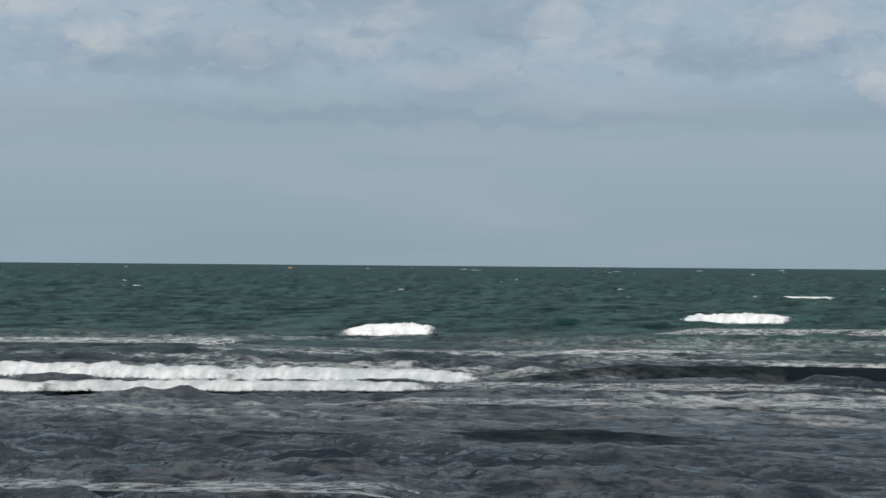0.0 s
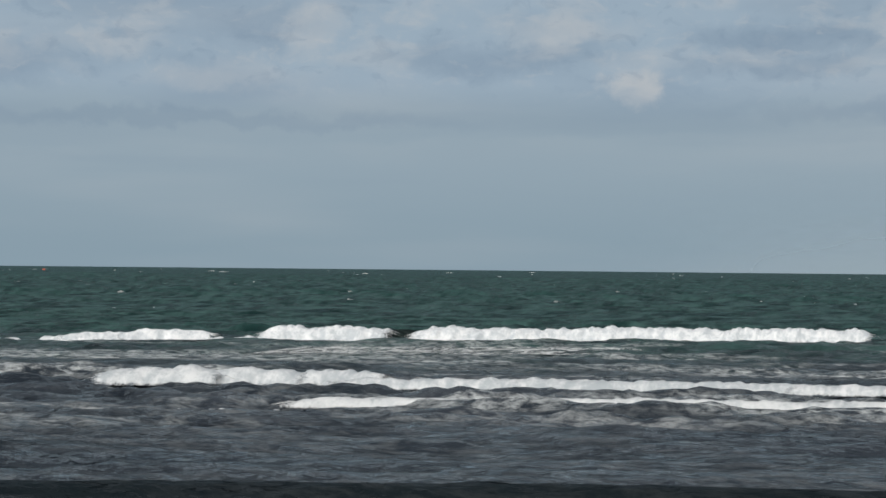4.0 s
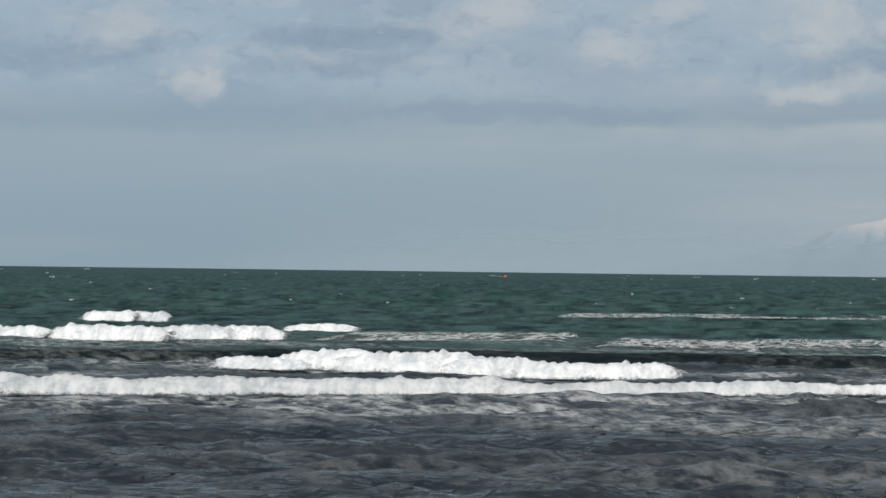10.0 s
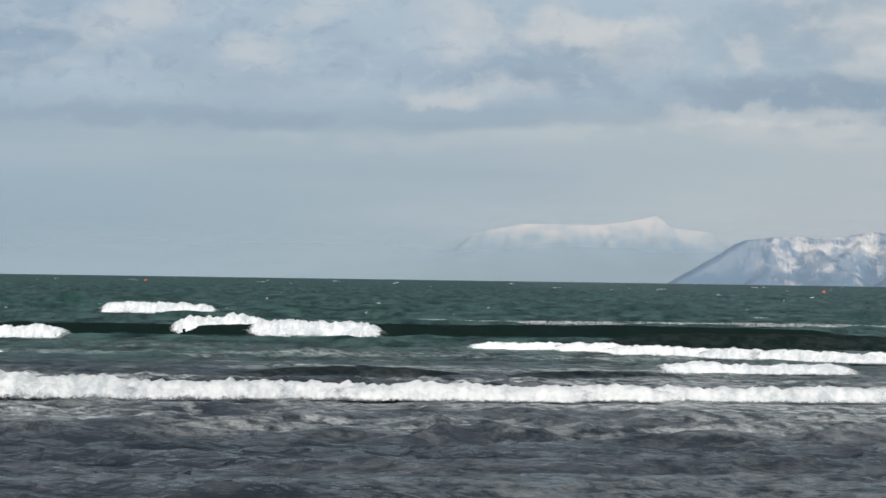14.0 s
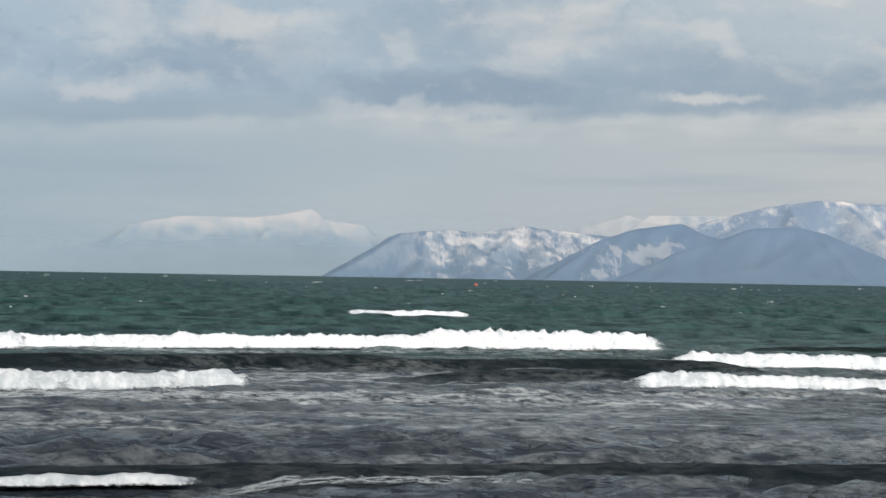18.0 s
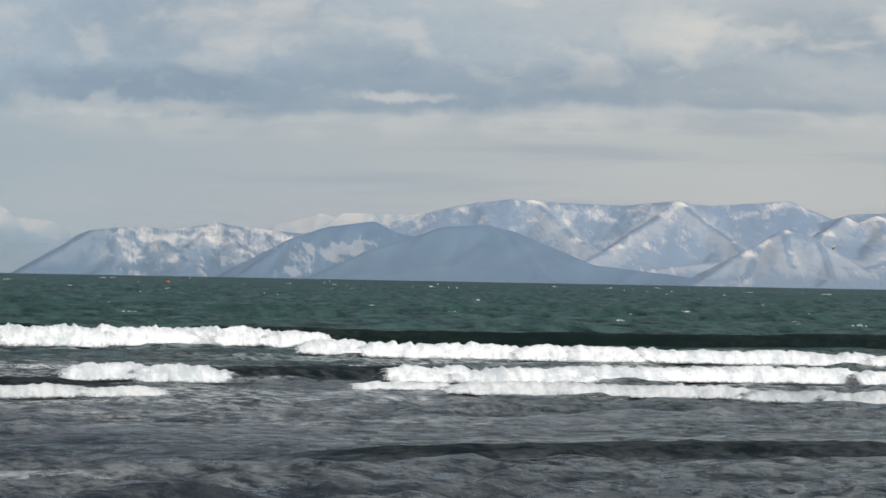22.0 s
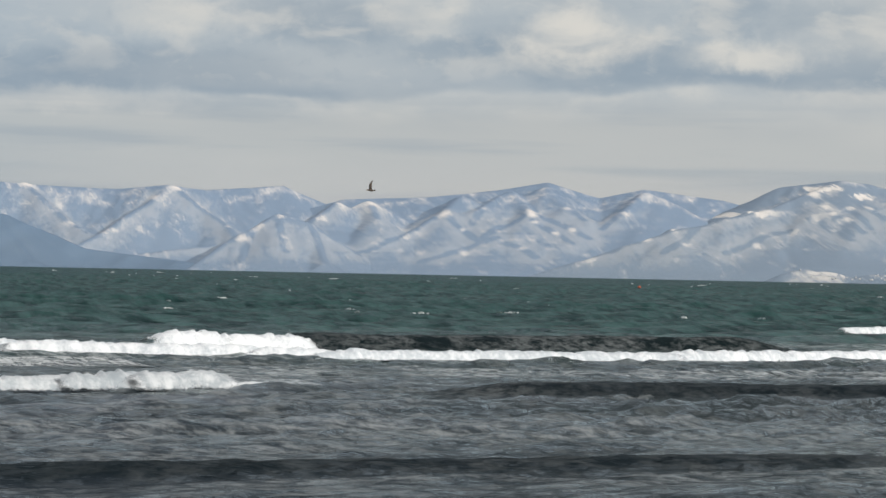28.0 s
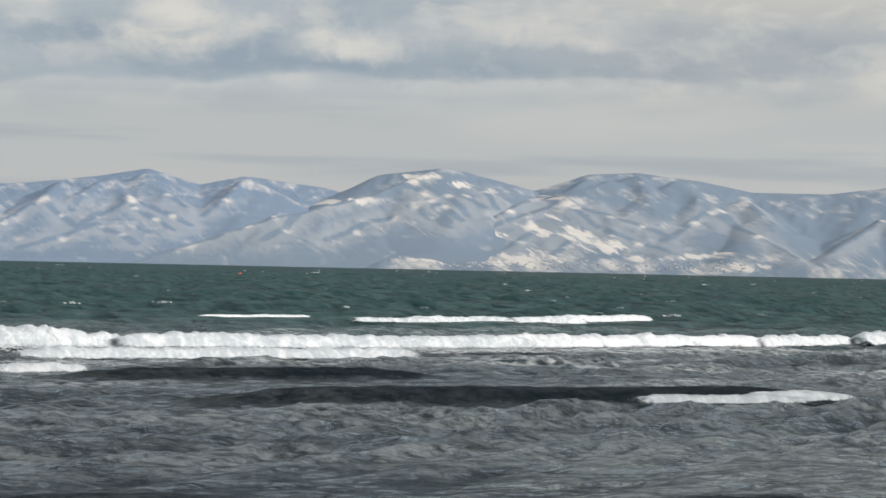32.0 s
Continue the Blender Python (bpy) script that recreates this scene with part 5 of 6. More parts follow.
# flanks painted near the sky's colour, as if lost in haze
SNOW = mountain_material("hazed_snow_range", (0.214, 0.288, 0.358), (0.216, 0.289, 0.359), (0.470, 0.450, 0.445), 0.05, 32, 105, rise=0.36, soft=0.26, grain=0.15, heads=0.0)

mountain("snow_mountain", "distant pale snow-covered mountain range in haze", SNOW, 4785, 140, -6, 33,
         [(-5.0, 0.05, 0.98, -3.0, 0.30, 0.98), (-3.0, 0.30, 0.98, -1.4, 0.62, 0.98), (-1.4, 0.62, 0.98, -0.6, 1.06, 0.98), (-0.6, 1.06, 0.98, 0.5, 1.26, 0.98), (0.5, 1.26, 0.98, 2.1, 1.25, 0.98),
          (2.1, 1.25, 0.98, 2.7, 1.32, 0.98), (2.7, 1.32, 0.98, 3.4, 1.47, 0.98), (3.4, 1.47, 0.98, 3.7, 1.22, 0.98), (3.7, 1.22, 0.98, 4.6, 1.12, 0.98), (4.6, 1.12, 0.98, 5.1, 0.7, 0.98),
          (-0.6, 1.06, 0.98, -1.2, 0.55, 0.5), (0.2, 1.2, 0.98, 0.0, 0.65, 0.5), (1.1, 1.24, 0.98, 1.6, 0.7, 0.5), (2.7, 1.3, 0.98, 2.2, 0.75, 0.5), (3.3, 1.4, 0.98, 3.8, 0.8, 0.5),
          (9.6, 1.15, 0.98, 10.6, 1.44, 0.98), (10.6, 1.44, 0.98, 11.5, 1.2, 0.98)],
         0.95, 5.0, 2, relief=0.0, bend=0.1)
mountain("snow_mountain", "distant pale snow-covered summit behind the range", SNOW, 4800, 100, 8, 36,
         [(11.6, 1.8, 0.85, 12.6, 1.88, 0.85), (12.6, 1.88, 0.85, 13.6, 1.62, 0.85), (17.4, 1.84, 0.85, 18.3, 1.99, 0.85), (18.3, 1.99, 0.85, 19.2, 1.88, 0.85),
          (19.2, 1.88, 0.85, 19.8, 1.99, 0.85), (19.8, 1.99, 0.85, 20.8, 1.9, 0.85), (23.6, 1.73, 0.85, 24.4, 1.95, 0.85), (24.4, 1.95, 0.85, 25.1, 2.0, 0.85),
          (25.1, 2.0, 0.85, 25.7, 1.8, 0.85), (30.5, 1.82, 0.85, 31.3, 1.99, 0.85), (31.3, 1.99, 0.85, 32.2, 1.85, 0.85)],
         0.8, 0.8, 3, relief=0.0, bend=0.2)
mountain("headland_mountain", "haze-blue wooded headland with snowy clearings", HEADLAND, 4420, 330, 2.4, 14.5,
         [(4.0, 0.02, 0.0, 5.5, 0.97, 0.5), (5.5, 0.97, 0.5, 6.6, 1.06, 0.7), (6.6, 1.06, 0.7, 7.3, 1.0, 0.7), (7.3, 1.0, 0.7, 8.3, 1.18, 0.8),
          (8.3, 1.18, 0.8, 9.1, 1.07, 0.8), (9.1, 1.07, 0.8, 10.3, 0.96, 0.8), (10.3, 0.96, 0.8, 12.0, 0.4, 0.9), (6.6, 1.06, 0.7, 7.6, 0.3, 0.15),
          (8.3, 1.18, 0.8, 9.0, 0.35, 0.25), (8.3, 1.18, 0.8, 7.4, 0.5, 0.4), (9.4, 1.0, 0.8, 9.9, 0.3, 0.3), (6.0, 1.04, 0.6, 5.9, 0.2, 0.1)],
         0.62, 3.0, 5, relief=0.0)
mountain("headland_mountain", "dark haze-blue wooded headland with a pale snowfield", HAZE_BLUE_FIELD, 4340, 260, 7.2, 16,
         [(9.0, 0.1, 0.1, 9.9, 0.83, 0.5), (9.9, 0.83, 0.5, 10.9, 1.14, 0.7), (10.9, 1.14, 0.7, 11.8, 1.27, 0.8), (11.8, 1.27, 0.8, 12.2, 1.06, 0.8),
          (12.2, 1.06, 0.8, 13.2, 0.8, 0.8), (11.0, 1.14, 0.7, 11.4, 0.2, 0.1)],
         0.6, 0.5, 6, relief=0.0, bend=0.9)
mountain("headland_mountain", "dark haze-blue wooded hill sloping into the sea", HAZE_BLUE, 4260, 220, 8.0, 22,
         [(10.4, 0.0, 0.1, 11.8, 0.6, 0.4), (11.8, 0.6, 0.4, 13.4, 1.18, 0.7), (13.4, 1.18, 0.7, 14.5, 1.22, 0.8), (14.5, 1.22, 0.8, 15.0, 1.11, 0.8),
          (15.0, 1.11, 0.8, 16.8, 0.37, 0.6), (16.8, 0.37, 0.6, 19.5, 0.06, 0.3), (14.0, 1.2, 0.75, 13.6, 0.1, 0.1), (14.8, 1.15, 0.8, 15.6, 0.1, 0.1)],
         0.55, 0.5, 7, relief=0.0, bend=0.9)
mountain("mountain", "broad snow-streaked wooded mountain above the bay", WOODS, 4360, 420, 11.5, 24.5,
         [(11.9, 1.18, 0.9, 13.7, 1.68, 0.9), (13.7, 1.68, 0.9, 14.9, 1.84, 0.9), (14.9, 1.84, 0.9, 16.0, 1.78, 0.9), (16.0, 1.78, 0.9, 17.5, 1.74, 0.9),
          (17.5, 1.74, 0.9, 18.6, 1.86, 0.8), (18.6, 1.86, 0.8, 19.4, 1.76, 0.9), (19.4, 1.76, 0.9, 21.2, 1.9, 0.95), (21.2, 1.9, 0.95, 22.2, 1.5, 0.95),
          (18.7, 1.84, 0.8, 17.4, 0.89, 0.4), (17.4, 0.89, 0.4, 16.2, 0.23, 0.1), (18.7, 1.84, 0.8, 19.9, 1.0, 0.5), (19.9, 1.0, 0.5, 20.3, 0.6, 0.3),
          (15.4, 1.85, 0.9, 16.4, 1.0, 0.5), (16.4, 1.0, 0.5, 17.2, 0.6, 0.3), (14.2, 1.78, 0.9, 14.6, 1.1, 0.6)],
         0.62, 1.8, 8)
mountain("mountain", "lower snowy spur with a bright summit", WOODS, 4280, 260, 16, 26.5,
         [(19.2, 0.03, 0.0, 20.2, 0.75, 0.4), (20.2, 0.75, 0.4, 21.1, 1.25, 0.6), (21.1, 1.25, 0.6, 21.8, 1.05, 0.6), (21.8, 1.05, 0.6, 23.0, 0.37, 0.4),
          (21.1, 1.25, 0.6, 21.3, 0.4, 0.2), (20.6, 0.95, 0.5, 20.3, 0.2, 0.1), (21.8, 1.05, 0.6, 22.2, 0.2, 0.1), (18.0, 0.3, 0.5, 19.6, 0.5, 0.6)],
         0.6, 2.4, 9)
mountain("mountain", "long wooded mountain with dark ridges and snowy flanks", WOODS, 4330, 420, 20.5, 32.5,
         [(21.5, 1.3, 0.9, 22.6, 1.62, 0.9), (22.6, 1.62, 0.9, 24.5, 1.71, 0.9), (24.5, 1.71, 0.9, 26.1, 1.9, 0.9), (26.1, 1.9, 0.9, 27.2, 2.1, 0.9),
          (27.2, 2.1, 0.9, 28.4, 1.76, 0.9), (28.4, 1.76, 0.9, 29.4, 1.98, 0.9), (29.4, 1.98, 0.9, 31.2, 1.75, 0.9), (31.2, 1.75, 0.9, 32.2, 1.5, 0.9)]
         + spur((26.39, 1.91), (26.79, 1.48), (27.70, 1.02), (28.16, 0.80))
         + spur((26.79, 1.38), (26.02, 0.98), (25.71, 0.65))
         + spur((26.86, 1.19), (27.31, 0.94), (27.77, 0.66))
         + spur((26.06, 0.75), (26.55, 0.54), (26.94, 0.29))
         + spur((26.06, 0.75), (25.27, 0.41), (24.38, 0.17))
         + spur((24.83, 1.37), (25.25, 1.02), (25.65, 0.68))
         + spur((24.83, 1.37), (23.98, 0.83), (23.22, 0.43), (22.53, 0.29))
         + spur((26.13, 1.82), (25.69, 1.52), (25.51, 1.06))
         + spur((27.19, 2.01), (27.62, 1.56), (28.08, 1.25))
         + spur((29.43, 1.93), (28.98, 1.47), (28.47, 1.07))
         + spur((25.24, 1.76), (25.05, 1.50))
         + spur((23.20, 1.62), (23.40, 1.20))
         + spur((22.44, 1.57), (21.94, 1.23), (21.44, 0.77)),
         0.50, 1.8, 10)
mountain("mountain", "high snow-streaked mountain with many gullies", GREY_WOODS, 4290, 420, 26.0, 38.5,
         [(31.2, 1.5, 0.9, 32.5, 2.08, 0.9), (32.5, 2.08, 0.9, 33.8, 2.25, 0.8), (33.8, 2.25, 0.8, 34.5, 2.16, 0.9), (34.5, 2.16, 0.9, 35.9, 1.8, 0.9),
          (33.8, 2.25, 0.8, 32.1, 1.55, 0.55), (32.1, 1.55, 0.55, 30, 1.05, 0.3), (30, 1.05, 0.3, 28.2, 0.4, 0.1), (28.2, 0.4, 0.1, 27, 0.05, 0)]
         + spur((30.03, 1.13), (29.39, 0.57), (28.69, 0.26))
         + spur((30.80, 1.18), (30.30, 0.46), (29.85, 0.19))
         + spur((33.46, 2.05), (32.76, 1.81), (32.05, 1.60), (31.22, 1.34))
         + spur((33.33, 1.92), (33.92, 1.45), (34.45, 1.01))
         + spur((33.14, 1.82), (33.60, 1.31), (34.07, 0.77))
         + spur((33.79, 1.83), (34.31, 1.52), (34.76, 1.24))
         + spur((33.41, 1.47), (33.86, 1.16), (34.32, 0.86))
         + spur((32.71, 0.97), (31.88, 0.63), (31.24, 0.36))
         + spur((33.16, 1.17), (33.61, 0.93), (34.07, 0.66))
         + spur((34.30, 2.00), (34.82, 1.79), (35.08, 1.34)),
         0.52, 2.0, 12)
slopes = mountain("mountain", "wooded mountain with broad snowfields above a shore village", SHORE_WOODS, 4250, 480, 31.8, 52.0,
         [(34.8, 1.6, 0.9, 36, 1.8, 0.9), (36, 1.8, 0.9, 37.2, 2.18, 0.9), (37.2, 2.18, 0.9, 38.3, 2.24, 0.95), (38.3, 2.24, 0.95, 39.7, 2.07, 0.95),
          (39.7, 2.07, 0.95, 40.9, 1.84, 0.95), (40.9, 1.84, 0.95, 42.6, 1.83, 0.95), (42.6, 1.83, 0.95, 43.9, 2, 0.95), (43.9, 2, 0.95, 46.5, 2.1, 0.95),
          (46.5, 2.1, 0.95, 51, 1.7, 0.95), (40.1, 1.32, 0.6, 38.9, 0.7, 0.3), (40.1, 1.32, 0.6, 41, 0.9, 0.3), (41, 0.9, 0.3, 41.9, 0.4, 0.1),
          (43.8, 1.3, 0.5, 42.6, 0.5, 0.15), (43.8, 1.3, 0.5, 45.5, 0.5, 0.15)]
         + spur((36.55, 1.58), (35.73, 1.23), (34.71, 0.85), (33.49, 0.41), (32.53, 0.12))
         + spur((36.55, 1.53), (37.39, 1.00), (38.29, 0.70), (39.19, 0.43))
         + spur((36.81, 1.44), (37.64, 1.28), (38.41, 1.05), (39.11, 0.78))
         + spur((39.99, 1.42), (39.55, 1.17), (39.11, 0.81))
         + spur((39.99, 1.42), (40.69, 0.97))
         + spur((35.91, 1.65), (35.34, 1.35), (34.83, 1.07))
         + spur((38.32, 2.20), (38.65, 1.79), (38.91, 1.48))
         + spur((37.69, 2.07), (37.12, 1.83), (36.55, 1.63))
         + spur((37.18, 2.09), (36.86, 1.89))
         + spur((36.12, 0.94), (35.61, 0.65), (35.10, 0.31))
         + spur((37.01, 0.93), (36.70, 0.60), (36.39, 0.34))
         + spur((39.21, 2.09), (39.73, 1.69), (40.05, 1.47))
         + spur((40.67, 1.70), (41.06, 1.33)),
         0.48, 2.4, 13, relief=0.05)


# ---- the village at the mountain's foot ----
def build_village():
    rng = random.Random(21)
    sites = [v.co.copy() for v in slopes.data.vertices if 5.5 < v.co.z < 30 and 32.8 < math.degrees(math.atan2(v.co.x, v.co.y)) < 41]
    bm = bmesh.new()
    for _ in range(150):
        site = min(rng.sample(sites, 3), key=lambda c: c.z)
        w, d, h, roof = rng.uniform(0.8, 2.2), rng.uniform(0.8, 1.6), rng.uniform(0.5, 1.2), rng.uniform(0.5, 0.9)
        m = pose(site.x, site.y - 2, site.z - 0.6, 0, 0, rng.uniform(-70, 10))
        pts = [(-w, -d, 0), (w, -d, 0), (w, d, 0), (-w, d, 0), (-w, -d, 0.6 + h), (w, -d, 0.6 + h), (w, d, 0.6 + h), (-w, d, 0.6 + h), (-w, 0, 0.6 + h + roof), (w, 0, 0.6 + h + roof)]
        v = [bm.verts.new(m @ Vector(q)) for q in pts]
        for f in ((0, 1, 5, 4), (1, 2, 6, 5), (2, 3, 7, 6), (3, 0, 4, 7), (5, 6, 9), (7, 4, 8)):
            bm.faces.new([v[i] for i in f])
        for f in ((4, 5, 9, 8), (6, 7, 8, 9)):
            bm.faces.new([v[i] for i in f]).material_index = 1
    me = bpy.data.meshes.new("village")
    bm.to_mesh(me)
    bm.free()
    k = Mat("village_walls")
    tint = k.node("ShaderNodeNewGeometry").outputs["Random Per Island"]
    me.materials.append(k.finish(k.mix(tint, (0.34, 0.35, 0.38), (0.62, 0.60, 0.57)), 0.9))
    me.materials.append(plain_material("snowy_roofs", (0.66, 0.65, 0.64), 0.9, 0.3))
    tagged(new("village", me), "far shore village of small houses with snowy roofs", "village", kind="stuff")


build_village()


# ---- sheets that stand in for haze over the bay ----
def build_haze_sheet(away, a0, a1, top, thick, thin, fall):
    """A tinted sheet that stands in for sea haze: thick at the water, thin higher up, gone at its top (degrees)."""
    az = np.arange(a0, a1 + 0.01, 1.0)
    el = np.linspace(-0.1, top, 14)
    E, A = np.meshgrid(el, az, indexing="ij")
    co = np.stack([away * np.sin(np.radians(A)), away * np.cos(np.radians(A)), 5 + away * np.tan(np.radians(E))], -1).reshape(-1, 3)
    k = Mat("haze_sheet")
    pos = k.position()
    sep = k.node("ShaderNodeSeparateXYZ", {0: pos})
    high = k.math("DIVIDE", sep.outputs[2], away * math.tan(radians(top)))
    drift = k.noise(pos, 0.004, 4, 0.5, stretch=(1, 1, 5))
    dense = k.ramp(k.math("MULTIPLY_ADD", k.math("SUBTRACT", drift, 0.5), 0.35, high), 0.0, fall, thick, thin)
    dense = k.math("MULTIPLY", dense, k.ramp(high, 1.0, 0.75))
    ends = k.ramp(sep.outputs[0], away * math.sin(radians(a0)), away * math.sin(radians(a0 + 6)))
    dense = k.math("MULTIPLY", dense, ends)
    # the sheet's blue-grey colour plays the light scattered by the air
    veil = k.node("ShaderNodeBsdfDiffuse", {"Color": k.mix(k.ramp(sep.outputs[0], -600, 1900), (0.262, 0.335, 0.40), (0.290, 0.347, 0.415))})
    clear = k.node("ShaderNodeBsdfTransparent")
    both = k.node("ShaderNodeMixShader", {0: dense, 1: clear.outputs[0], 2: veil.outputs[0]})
    k.t.links.new(both.outputs[0], k.out.inputs[0])
    k.n.remove(k.bsdf)
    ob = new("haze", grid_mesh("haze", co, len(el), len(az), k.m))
    tagged(ob, "tinted see-through sheet standing in for blue-grey haze before the mountains", "haze", kind="structure")


build_haze_sheet(4765, -16, 40, 2.4, 0.80, 0.08, 0.72)
build_haze_sheet(4200, -10, 56, 2.9, 0.22, 0.06, 0.8)


# ---- buoys ----
ORANGE = plain_material("orange_buoy_paint", (0.62, 0.13, 0.07), 0.5, 3.0)
STEEL = plain_material("rusty_steel", (0.16, 0.12, 0.10), 0.6, 6.0)


def lathe(profile, seg=20):
    """A turned shape from (radius, height) pairs."""
    bm = bmesh.new()
    rings = []
    for r, z in profile:
        rings.append([bm.verts.new((max(r, 1e-4) * math.cos(2 * math.pi * i / seg), max(r, 1e-4) * math.sin(2 * math.pi * i / seg), z)) for i in range(seg)])
    for p, q in zip(rings, rings[1:]):
        for i in range(seg):
            bm.faces.new((p[i], p[(i + 1) % seg], q[(i + 1) % seg], q[i]))
    for f in bm.faces:
        f.smooth = True
    bmesh.ops.remove_doubles(bm, verts=bm.verts, dist=1e-3)
    return bm


def build_buoy(turn, away, size, lean):
    thing = tagged(new("buoy"), "orange marker buoy floating on the open sea", "buoy", "marker buoys")
    bm = lathe([(0, -0.5), (0.6, -0.42), (0.92, -0.15), (1.0, 0.12), (0.95, 0.42), (0.72, 0.68), (0.4, 0.8), (0, 0.82)])
    part("float", bm, ORANGE, thing)
    part("collar", lathe([(0.98, 0.0), (1.06, 0.03), (1.06, 0.14), (0.98, 0.17)]), STEEL, thing, "rusty steel collar")
    part("top_mark", lathe([(0.0, 0.8), (0.10, 0.8), (0.10, 1.15), (0.22, 1.2), (0.22, 1.3), (0, 1.34)], 12), ORANGE, thing)
    a = radians(turn)
    x, y = away * math.sin(a), away * math.cos(a)
    for ob in thing.children:
        ob.scale = (size * 1.25, size * 1.25, size)
    rows = []
    for i in range(17):
        t = i * 2
        rows.append((t, pose(x, y, 0.3 + 0.22 * math.sin(t * 1.7 + turn), 7 * math.sin(t * 1.3), lean + 9 * math.sin(t * 1.1 + 1), 0)))
    MOVES.append((thing, rows))


build_buoy(-28.45, 1900, 0.95, 10)
build_buoy(-8.11, 1600, 0.9, -8)
build_buoy(7.20, 1290, 0.85, 12)
build_buoy(29.33, 1000, 0.6, 14)


# ---- birds ----
def bird_part(name, profile, mat, parent, flat=1.0, label=""):
    """A part turned about y: (radius, y) pairs, flattened in z."""
    bm = lathe(profile, 12)
    for v in bm.verts:
        x, y, z = v.co
        v.co = (x, z, y * flat)
    bmesh.ops.recalc_face_normals(bm, faces=bm.faces)
    return part(name, bm, mat, parent, label)


def wing_mesh(side):
    bm = bmesh.new()
    plan = [(0.05, 0.13, -0.10, 0.030), (0.22, 0.16, -0.09, 0.028), (0.40, 0.15, -0.07, 0.022), (0.55, 0.08, -0.08, 0.014), (0.68, -0.02, -0.12, 0.008), (0.76, -0.12, -0.15, 0.003)]
    rings = []
    for x, front, back, thick in plan:
        mid = (front + back) / 2
        rings.append([bm.verts.new((side * x, yy, zz + 0.06 * x)) for yy, zz in ((front, 0), (mid + 0.03, thick), (back, 0), (mid, -thick * 0.5))])
    for p, q in zip(rings, rings[1:]):
        for i in range(4):
            bm.faces.new((p[i], p[(i + 1) % 4], q[(i + 1) % 4], q[i]))
    bm.faces.new(rings[0])
    bm.faces.new(rings[-1][::-1])
    bmesh.ops.recalc_face_normals(bm, faces=bm.faces)
    for f in bm.faces:
        f.smooth = True
    return bm


def build_bird(label, body_mat, wing_mat, bank, size, phase, flight):
    thing = tagged(new("bird"), label, "bird")
    bird_part("body", [(0, -0.26), (0.05, -0.2), (0.085, -0.05), (0.09, 0.06), (0.06, 0.17), (0.03, 0.22)], body_mat, thing, 0.85)
    bird_part("head", [(0.02, 0.19), (0.05, 0.23), (0.052, 0.27), (0.03, 0.315), (0, 0.33)], body_mat, thing, 0.95)
    bird_part("beak", [(0.016, 0.31), (0.010, 0.36), (0, 0.385)], BEAK, thing, 1.0, "yellowish beak")
    bird_part("tail", [(0.03, -0.24), (0.06, -0.31), (0.085, -0.40), (0, -0.41)], wing_mat, thing, 0.16)
    wings = [part("wing", wing_mesh(s), wing_mat, thing) for s in (1, -1)]
    for ob in thing.children:
        ob.scale = (size, size, size)
    rows = []
    for i, (t, x, y, z) in enumerate(flight):
        j = min(i, len(flight) - 2)
        dx, dy = flight[j + 1][1] - flight[j][1], flight[j + 1][2] - flight[j][2]
        rows.append((t, pose(x, y, z, 4, bank, math.degrees(math.atan2(dy, dx)) - 90)))
    MOVES.append((thing, rows))
    t0, t1 = flight[1][0], flight[-2][0]
    for s, w in zip((1, -1), wings):
        beat = [(0, pose(0, 0, 0.03, 0, 0, 0))]
        t, i = t0 - 0.6, 0
        while t < min(31.5, t1 + 0.6):
            beat.append((round(t, 2), pose(0, 0, 0.03, 0, -s * (34 * math.sin(i * 1.57 + phase) + 6), 0)))
            t, i = t + 0.13, i + 1
        beat.append((32, pose(0, 0, 0.03, 0, 0, 0)))
        MOVES.append((w, beat))


GULL = plain_material("white_plumage", (0.72, 0.72, 0.70), 0.8, 12)
GREY = plain_material("grey_plumage", (0.50, 0.51, 0.53), 0.8, 12)
BROWN = plain_material("brown_plumage", (0.085, 0.065, 0.05), 0.8, 12)
BEAK = plain_material("beak_horn", (0.55, 0.38, 0.10), 0.5, 12)
build_bird("white gull with grey wings flying over the sea", GULL, GREY, 8, 0.75, 0.0, [(0, 67.5, 232.1, 14.3), (6.7, -23.9, 218.7, 9.0), (7, -27.6, 218.3, 7.9), (7.3, -31.5, 217.7, 6.4), (7.6, -35.9, 217.1, 4.8), (7.9, -40.2, 216.3, 3.9), (32, -368.7, 167.9, 3.9)])
build_bird("white gull with grey wings gliding before the mountains", GULL, GREY, -10, 1.1, 1.0, [(0, 414.6, 215.3, 16.9), (22.7, 116.9, 308.6, 8.9), (23, 113.4, 309.9, 8.2), (23.4, 107.8, 311.9, 7.5), (23.8, 102.3, 313.8, 7.9), (25, 85.7, 318.7, 11.1), (25.5, 80.1, 320.1, 10.5), (32, -5.1, 346.8, 10.5)])
build_bird("dark brown seabird banking in flight", BROWN, BROWN, 48, 1.05, 0.4, [(0, 341.7, 89.5, 19.9), (27.5, 87.0, 191.1, 11.9), (27.8, 84.2, 192.4, 12.3), (28, 82.7, 193.0, 11.7), (28.2, 80.8, 193.9, 11.5), (28.5, 78.0, 195.0, 10.8), (29, 73.3, 196.8, 9.4), (29.5, 68.4, 198.5, 9.5), (32, 45.3, 207.8, 9.5)])


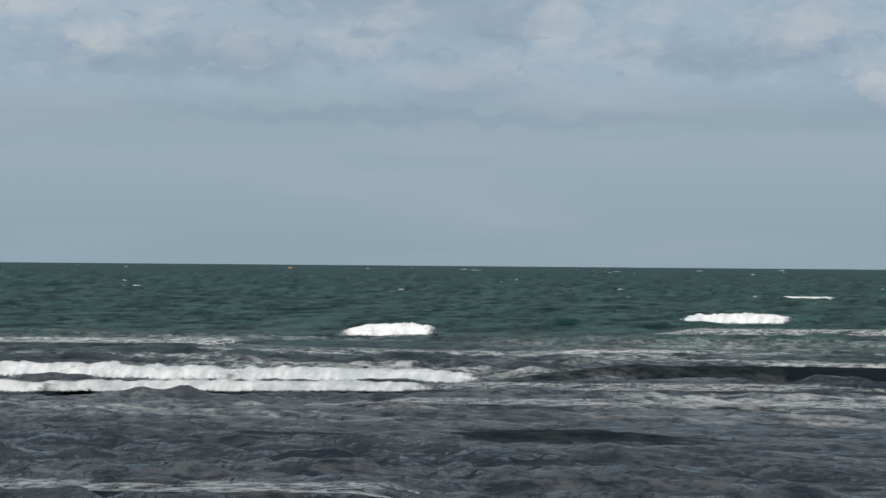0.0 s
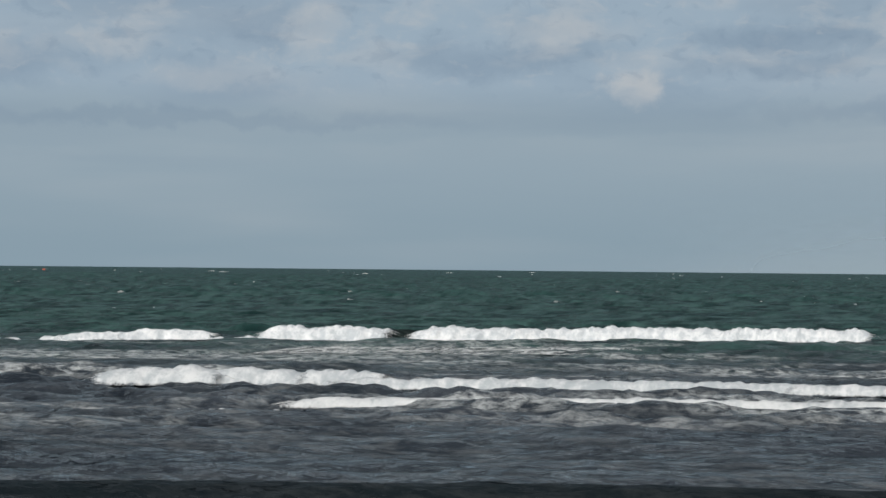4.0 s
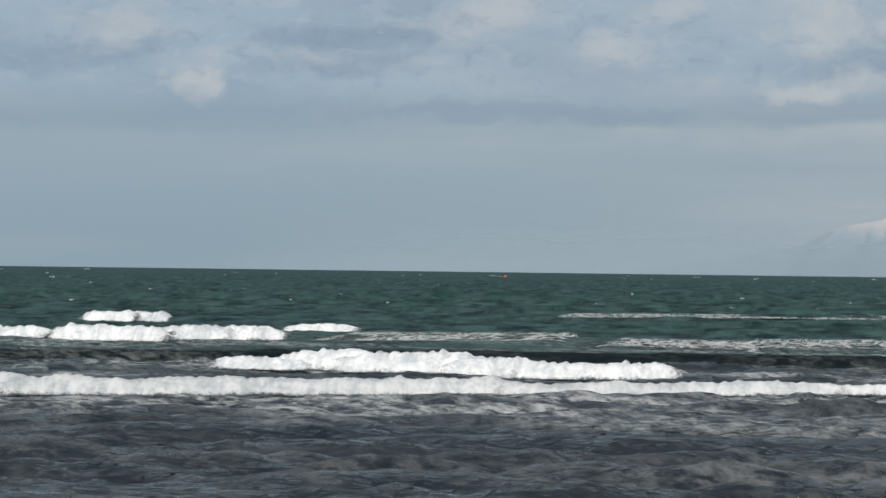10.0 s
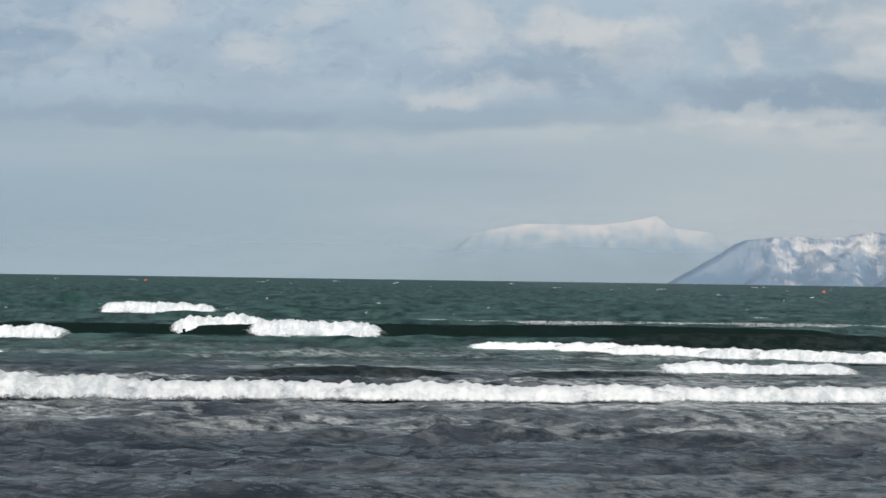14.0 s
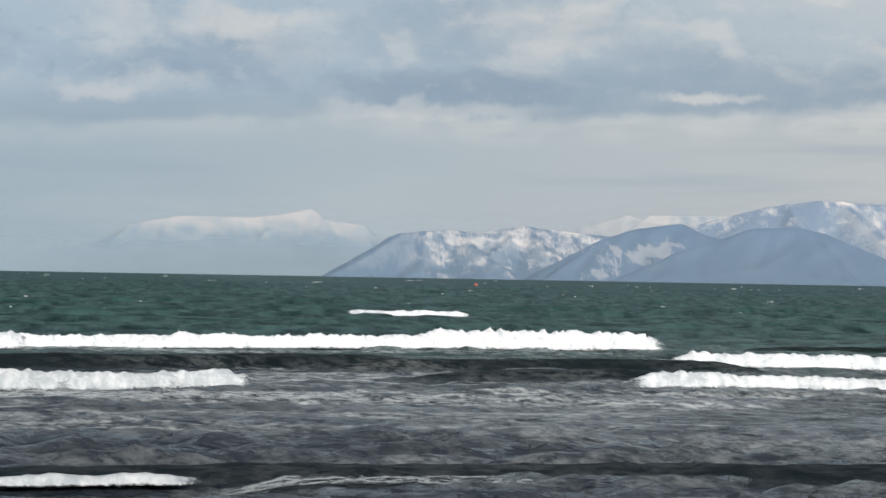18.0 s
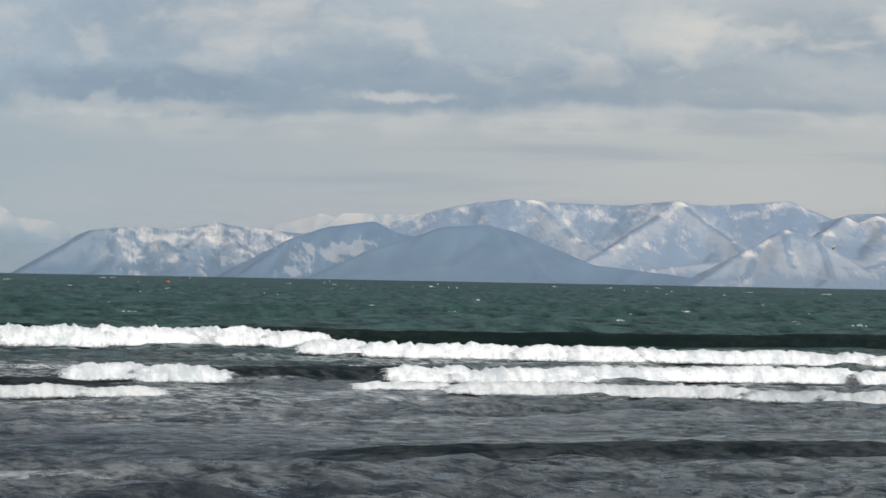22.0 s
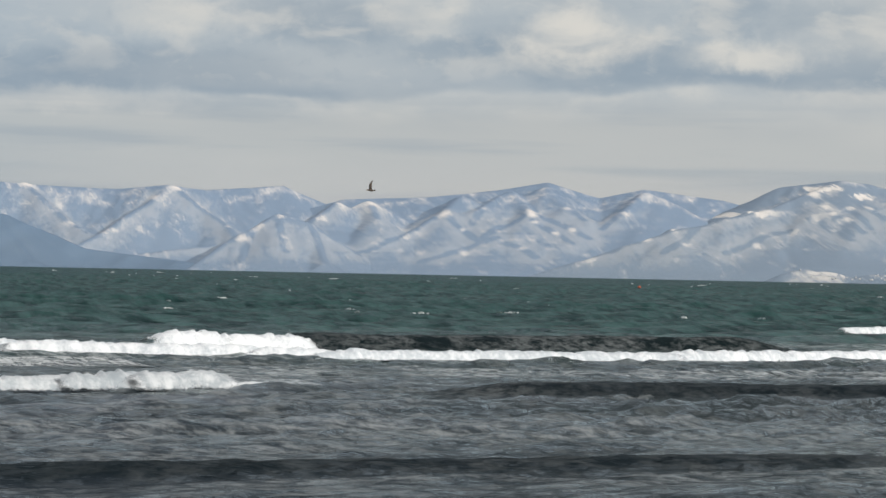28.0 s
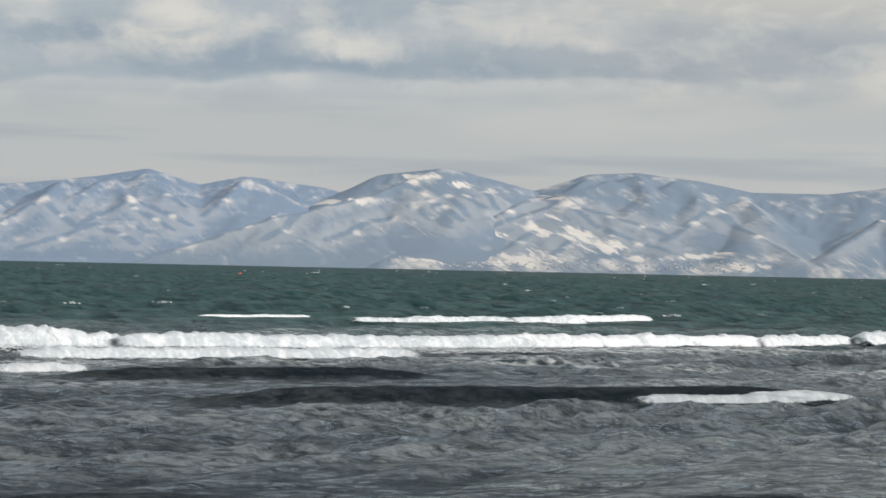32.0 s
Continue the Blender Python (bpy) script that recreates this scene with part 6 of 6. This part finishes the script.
# ---- sky with clouds ----
def build_sky():
    az = np.arange(-62, 78, 1.0)
    el = np.arange(-0.6, 8.6, 0.4)
    E, A = np.meshgrid(el, az, indexing="ij")
    r = 4940.0
    co = np.stack([r * np.sin(np.radians(A)), r * np.cos(np.radians(A)), 5 + r * np.tan(np.radians(E))], -1).reshape(-1, 3)
    k = Mat("cloudy_sky")
    me = grid_mesh("backdrop", co, len(el), len(az), k.m)
    uv = me.uv_layers.new(name="bearing")
    vi = np.zeros(len(me.loops), np.int32)
    me.loops.foreach_get("vertex_index", vi)
    flat = np.stack([A.ravel(), E.ravel()], -1)[vi]
    uv.data.foreach_set("uv", flat.astype(np.float32).ravel())
    c = k.coord("UV")                       # x: bearing, y: elevation, degrees
    sep = k.node("ShaderNodeSeparateXYZ", {0: c})
    u, v = sep.outputs[0], sep.outputs[1]
    wob = k.node("ShaderNodeTexNoise", {0: c, "Scale": 0.9, "Detail": 5.0, "Roughness": 0.6}).outputs[1]
    shift = k.node("ShaderNodeVectorMath", {0: wob, 1: (0.5, 0.5, 0.5)})
    shift.operation = "SUBTRACT"
    big = k.node("ShaderNodeVectorMath", {0: shift.outputs[0], 1: (2.4, 1.1, 0.0)})
    big.operation = "MULTIPLY"
    bent = k.node("ShaderNodeVectorMath", {0: c, 1: big.outputs[0]})
    bent.operation = "ADD"

    def heap(u0, v0, su, sv):
        """A soft patch of cloud round a bearing and a height."""
        mp = k.node("ShaderNodeMapping", {0: bent.outputs[0]})
        mp.inputs[1].default_value, mp.inputs[3].default_value = (-u0 / su, -v0 / sv, 0), (1 / su, 1 / sv, 0)
        ln = k.node("ShaderNodeVectorMath", {0: mp.outputs[0]})
        ln.operation = "LENGTH"
        return k.ramp(ln.outputs["Value"], 1.15, 0.35)

    def heaps(items):
        total = None
        for it in items:
            h = k.math("MULTIPLY", heap(*it[:4]), it[4])
            total = h if total is None else k.math("MAXIMUM", total, h)
        return total

    soft = k.noise(c, 0.34, 4, 0.5, stretch=(0.5, 1.6, 1), warp=0.2)
    puff = k.noise(c, 0.9, 5, 0.5, stretch=(0.6, 1.3, 1), shift=(3, 1, 0), warp=0.3)
    veil = k.noise(c, 0.22, 3, 0.45, stretch=(0.35, 2.4, 1), shift=(9, 4, 0))
    east = k.ramp(u, -12, 28)
    low = k.mix(east, (0.270, 0.365, 0.435), (0.60, 0.565, 0.535))
    mid = k.mix(east, (0.315, 0.405, 0.475), (0.49, 0.51, 0.51))
    high = k.mix(east, (0.345, 0.445, 0.540), (0.44, 0.490, 0.525))
    high = k.mix(k.ramp(u, 30, 42), high, (0.54, 0.54, 0.52))        # the deck thins to the east
    base = k.mix(k.ramp(v, 0.2, 2.8), low, mid)
    base = k.mix(k.ramp(k.math("MULTIPLY_ADD", soft, 0.8, v), 3.7, 4.7), base, high)
    dark = k.mix(east, (0.215, 0.300, 0.400), (0.255, 0.33, 0.405))
    lit = k.mix(east, (0.50, 0.535, 0.565), (0.70, 0.68, 0.63))
    shade = heaps([(-30.8, 4.6, 4.5, 0.7, 0.8), (-23.6, 5.4, 1.6, 0.8, 0.8), (-18.2, 4.8, 3.0, 0.5, 0.7), (-25.0, 3.3, 7.0, 0.25, 0.6), (-11.6, 5.2, 2.8, 0.55, 1.0),
                   (-11.8, 4.6, 2.4, 0.35, 0.8), (-8.0, 3.6, 6.0, 0.3, 0.6), (0.6, 4.7, 3.2, 0.6, 0.7), (6.4, 4.3, 3.6, 0.45, 0.9), (1.6, 5.2, 1.8, 0.7, 0.7)])
    shade2 = heaps([(13.0, 4.5, 4.5, 0.5, 0.8), (6.0, 5.5, 2.2, 0.8, 0.6), (16.8, 4.3, 2.6, 0.35, 0.9), (22.2, 5.6, 2.4, 0.8, 1.0), (18.0, 4.6, 3.6, 0.4, 0.7),
                    (32.0, 5.9, 2.2, 0.5, 0.9), (25.0, 5.0, 2.2, 0.4, 0.7), (35.2, 4.7, 3.4, 0.4, 0.7), (37.5, 4.3, 6.5, 0.18, 0.6), (43.0, 5.4, 3.5, 0.7, 0.6)])
    shade = k.math("MAXIMUM", shade, shade2)
    shade = k.math("MULTIPLY", shade, k.ramp(puff, 0.25, 0.55, 0.55, 1.0))
    col = k.mix(k.math("MULTIPLY", k.ramp(soft, 0.42, 0.70), k.ramp(v, 2.8, 4.0, 0.0, 0.45)), base, dark)
    col = k.mix(k.math("MULTIPLY", shade, k.ramp(u, 27, 40, 0.62, 0.28)), col, dark)
    edge = k.math("SUBTRACT", v, k.math("MULTIPLY_ADD", u, 0.026, 3.42))
    edge = k.math("ADD", edge, k.math("MULTIPLY", k.math("SUBTRACT", k.noise(c, 0.5, 5, 0.55, stretch=(0.45, 0.8, 1), shift=(1, 7, 0)), 0.5), 1.1))
    deck = k.math("MULTIPLY", k.ramp(edge, -0.10, 0.16), k.ramp(edge, 1.7, 0.3))
    col = k.mix(k.math("MULTIPLY", deck, k.math("MULTIPLY", k.ramp(soft, 0.30, 0.60, 0.30, 0.75), k.math("MULTIPLY", k.ramp(u, -16, 14, 0.12, 1.0), k.ramp(u, 28, 40, 1.0, 0.30)))), col, dark)
    under = k.math("MULTIPLY", k.ramp(edge, -0.75, -0.12), k.ramp(edge, 0.06, -0.12))
    col = k.mix(k.math("MULTIPLY", under, k.math("MULTIPLY", k.ramp(u, -14, 8, 0.15, 1.0), k.ramp(puff, 0.38, 0.62, 0.10, 0.42))), col, lit)
    glow = heaps([(-32.9, 5.0, 0.8, 0.5, 0.9), (-34.6, 5.7, 1.2, 0.4, 0.7), (-27.2, 4.95, 1.4, 0.35, 0.7), (-22.4, 5.3, 0.8, 0.7, 0.6), (-24.3, 4.3, 2.4, 0.4, 0.4),
                  (-15.1, 4.1, 0.75, 0.45, 1.0), (-16.6, 5.4, 2.0, 0.4, 0.5), (-8.4, 5.7, 1.6, 0.5, 0.8), (-5.6, 5.0, 1.2, 0.4, 0.5), (-1.2, 5.6, 1.3, 0.9, 0.7),
                  (-1.4, 4.1, 1.4, 0.3, 0.8), (2.0, 5.6, 2.4, 0.45, 0.8)])
    glow2 = heaps([(-0.6, 4.2, 1.8, 0.3, 0.5), (3.0, 5.1, 1.4, 0.6, 0.5), (9.0, 5.7, 2.6, 0.7, 0.6), (12.4, 4.1, 1.4, 0.2, 0.7), (6.2, 3.7, 3.6, 0.25, 0.55),
                   (16.5, 3.7, 3.4, 0.3, 0.45), (18.6, 5.7, 1.6, 0.7, 0.7), (24.2, 5.8, 1.3, 0.6, 0.6), (27.8, 5.3, 2.0, 0.75, 1.0), (31.6, 5.0, 1.8, 0.5, 0.85),
                   (36.5, 5.5, 2.4, 0.6, 0.6), (44.0, 4.4, 3.0, 0.5, 0.4)])
    glow = k.math("MULTIPLY", k.math("MAXIMUM", glow, glow2), k.ramp(puff, 0.30, 0.58, 0.35, 1.0))
    col = k.mix(k.math("MULTIPLY", glow, 0.85), col, lit)
    col = k.mix(k.math("MULTIPLY", k.ramp(puff, 0.50, 0.68), k.ramp(v, 3.8, 5.2, 0.0, 0.45)), col, lit)
    col = k.mix(k.math("MULTIPLY", k.ramp(veil, 0.45, 0.72), 0.22), col, lit)
    bands = k.noise(c, 0.55, 4, 0.5, stretch=(0.16, 2.2, 1), shift=(2, 5, 0))
    col = k.mix(k.math("MULTIPLY", k.math("MULTIPLY", k.ramp(bands, 0.50, 0.66), k.math("MULTIPLY", k.ramp(v, 1.2, 2.2), k.ramp(v, 4.2, 3.4))), k.ramp(u, -6, 14, 0.10, 0.34)), col, dark)
    billow = k.noise(c, 2.0, 6, 0.58, stretch=(0.7, 1.2, 1), shift=(6, 3, 0), warp=0.5)
    top = k.ramp(v, 3.5, 4.6)
    col = k.mix(k.math("MULTIPLY", k.math("MULTIPLY", k.ramp(billow, 0.54, 0.70), top), k.ramp(u, -8, 8, 0.30, 0.13)), col, lit)
    col = k.mix(k.math("MULTIPLY", k.math("MULTIPLY", k.ramp(billow, 0.46, 0.32), top), k.ramp(u, -8, 8, 0.28, 0.13)), col, dark)
    em = k.node("ShaderNodeEmission", {0: col, 1: 1.0})
    k.t.links.new(em.outputs[0], k.out.inputs[0])
    k.n.remove(k.bsdf)
    tagged(new("backdrop", me), "blue-grey sky with layered clouds", "sky", kind="structure")


build_sky()


def motions():
    for ob, rows in MOVES:
        walk(ob, rows)


motions()
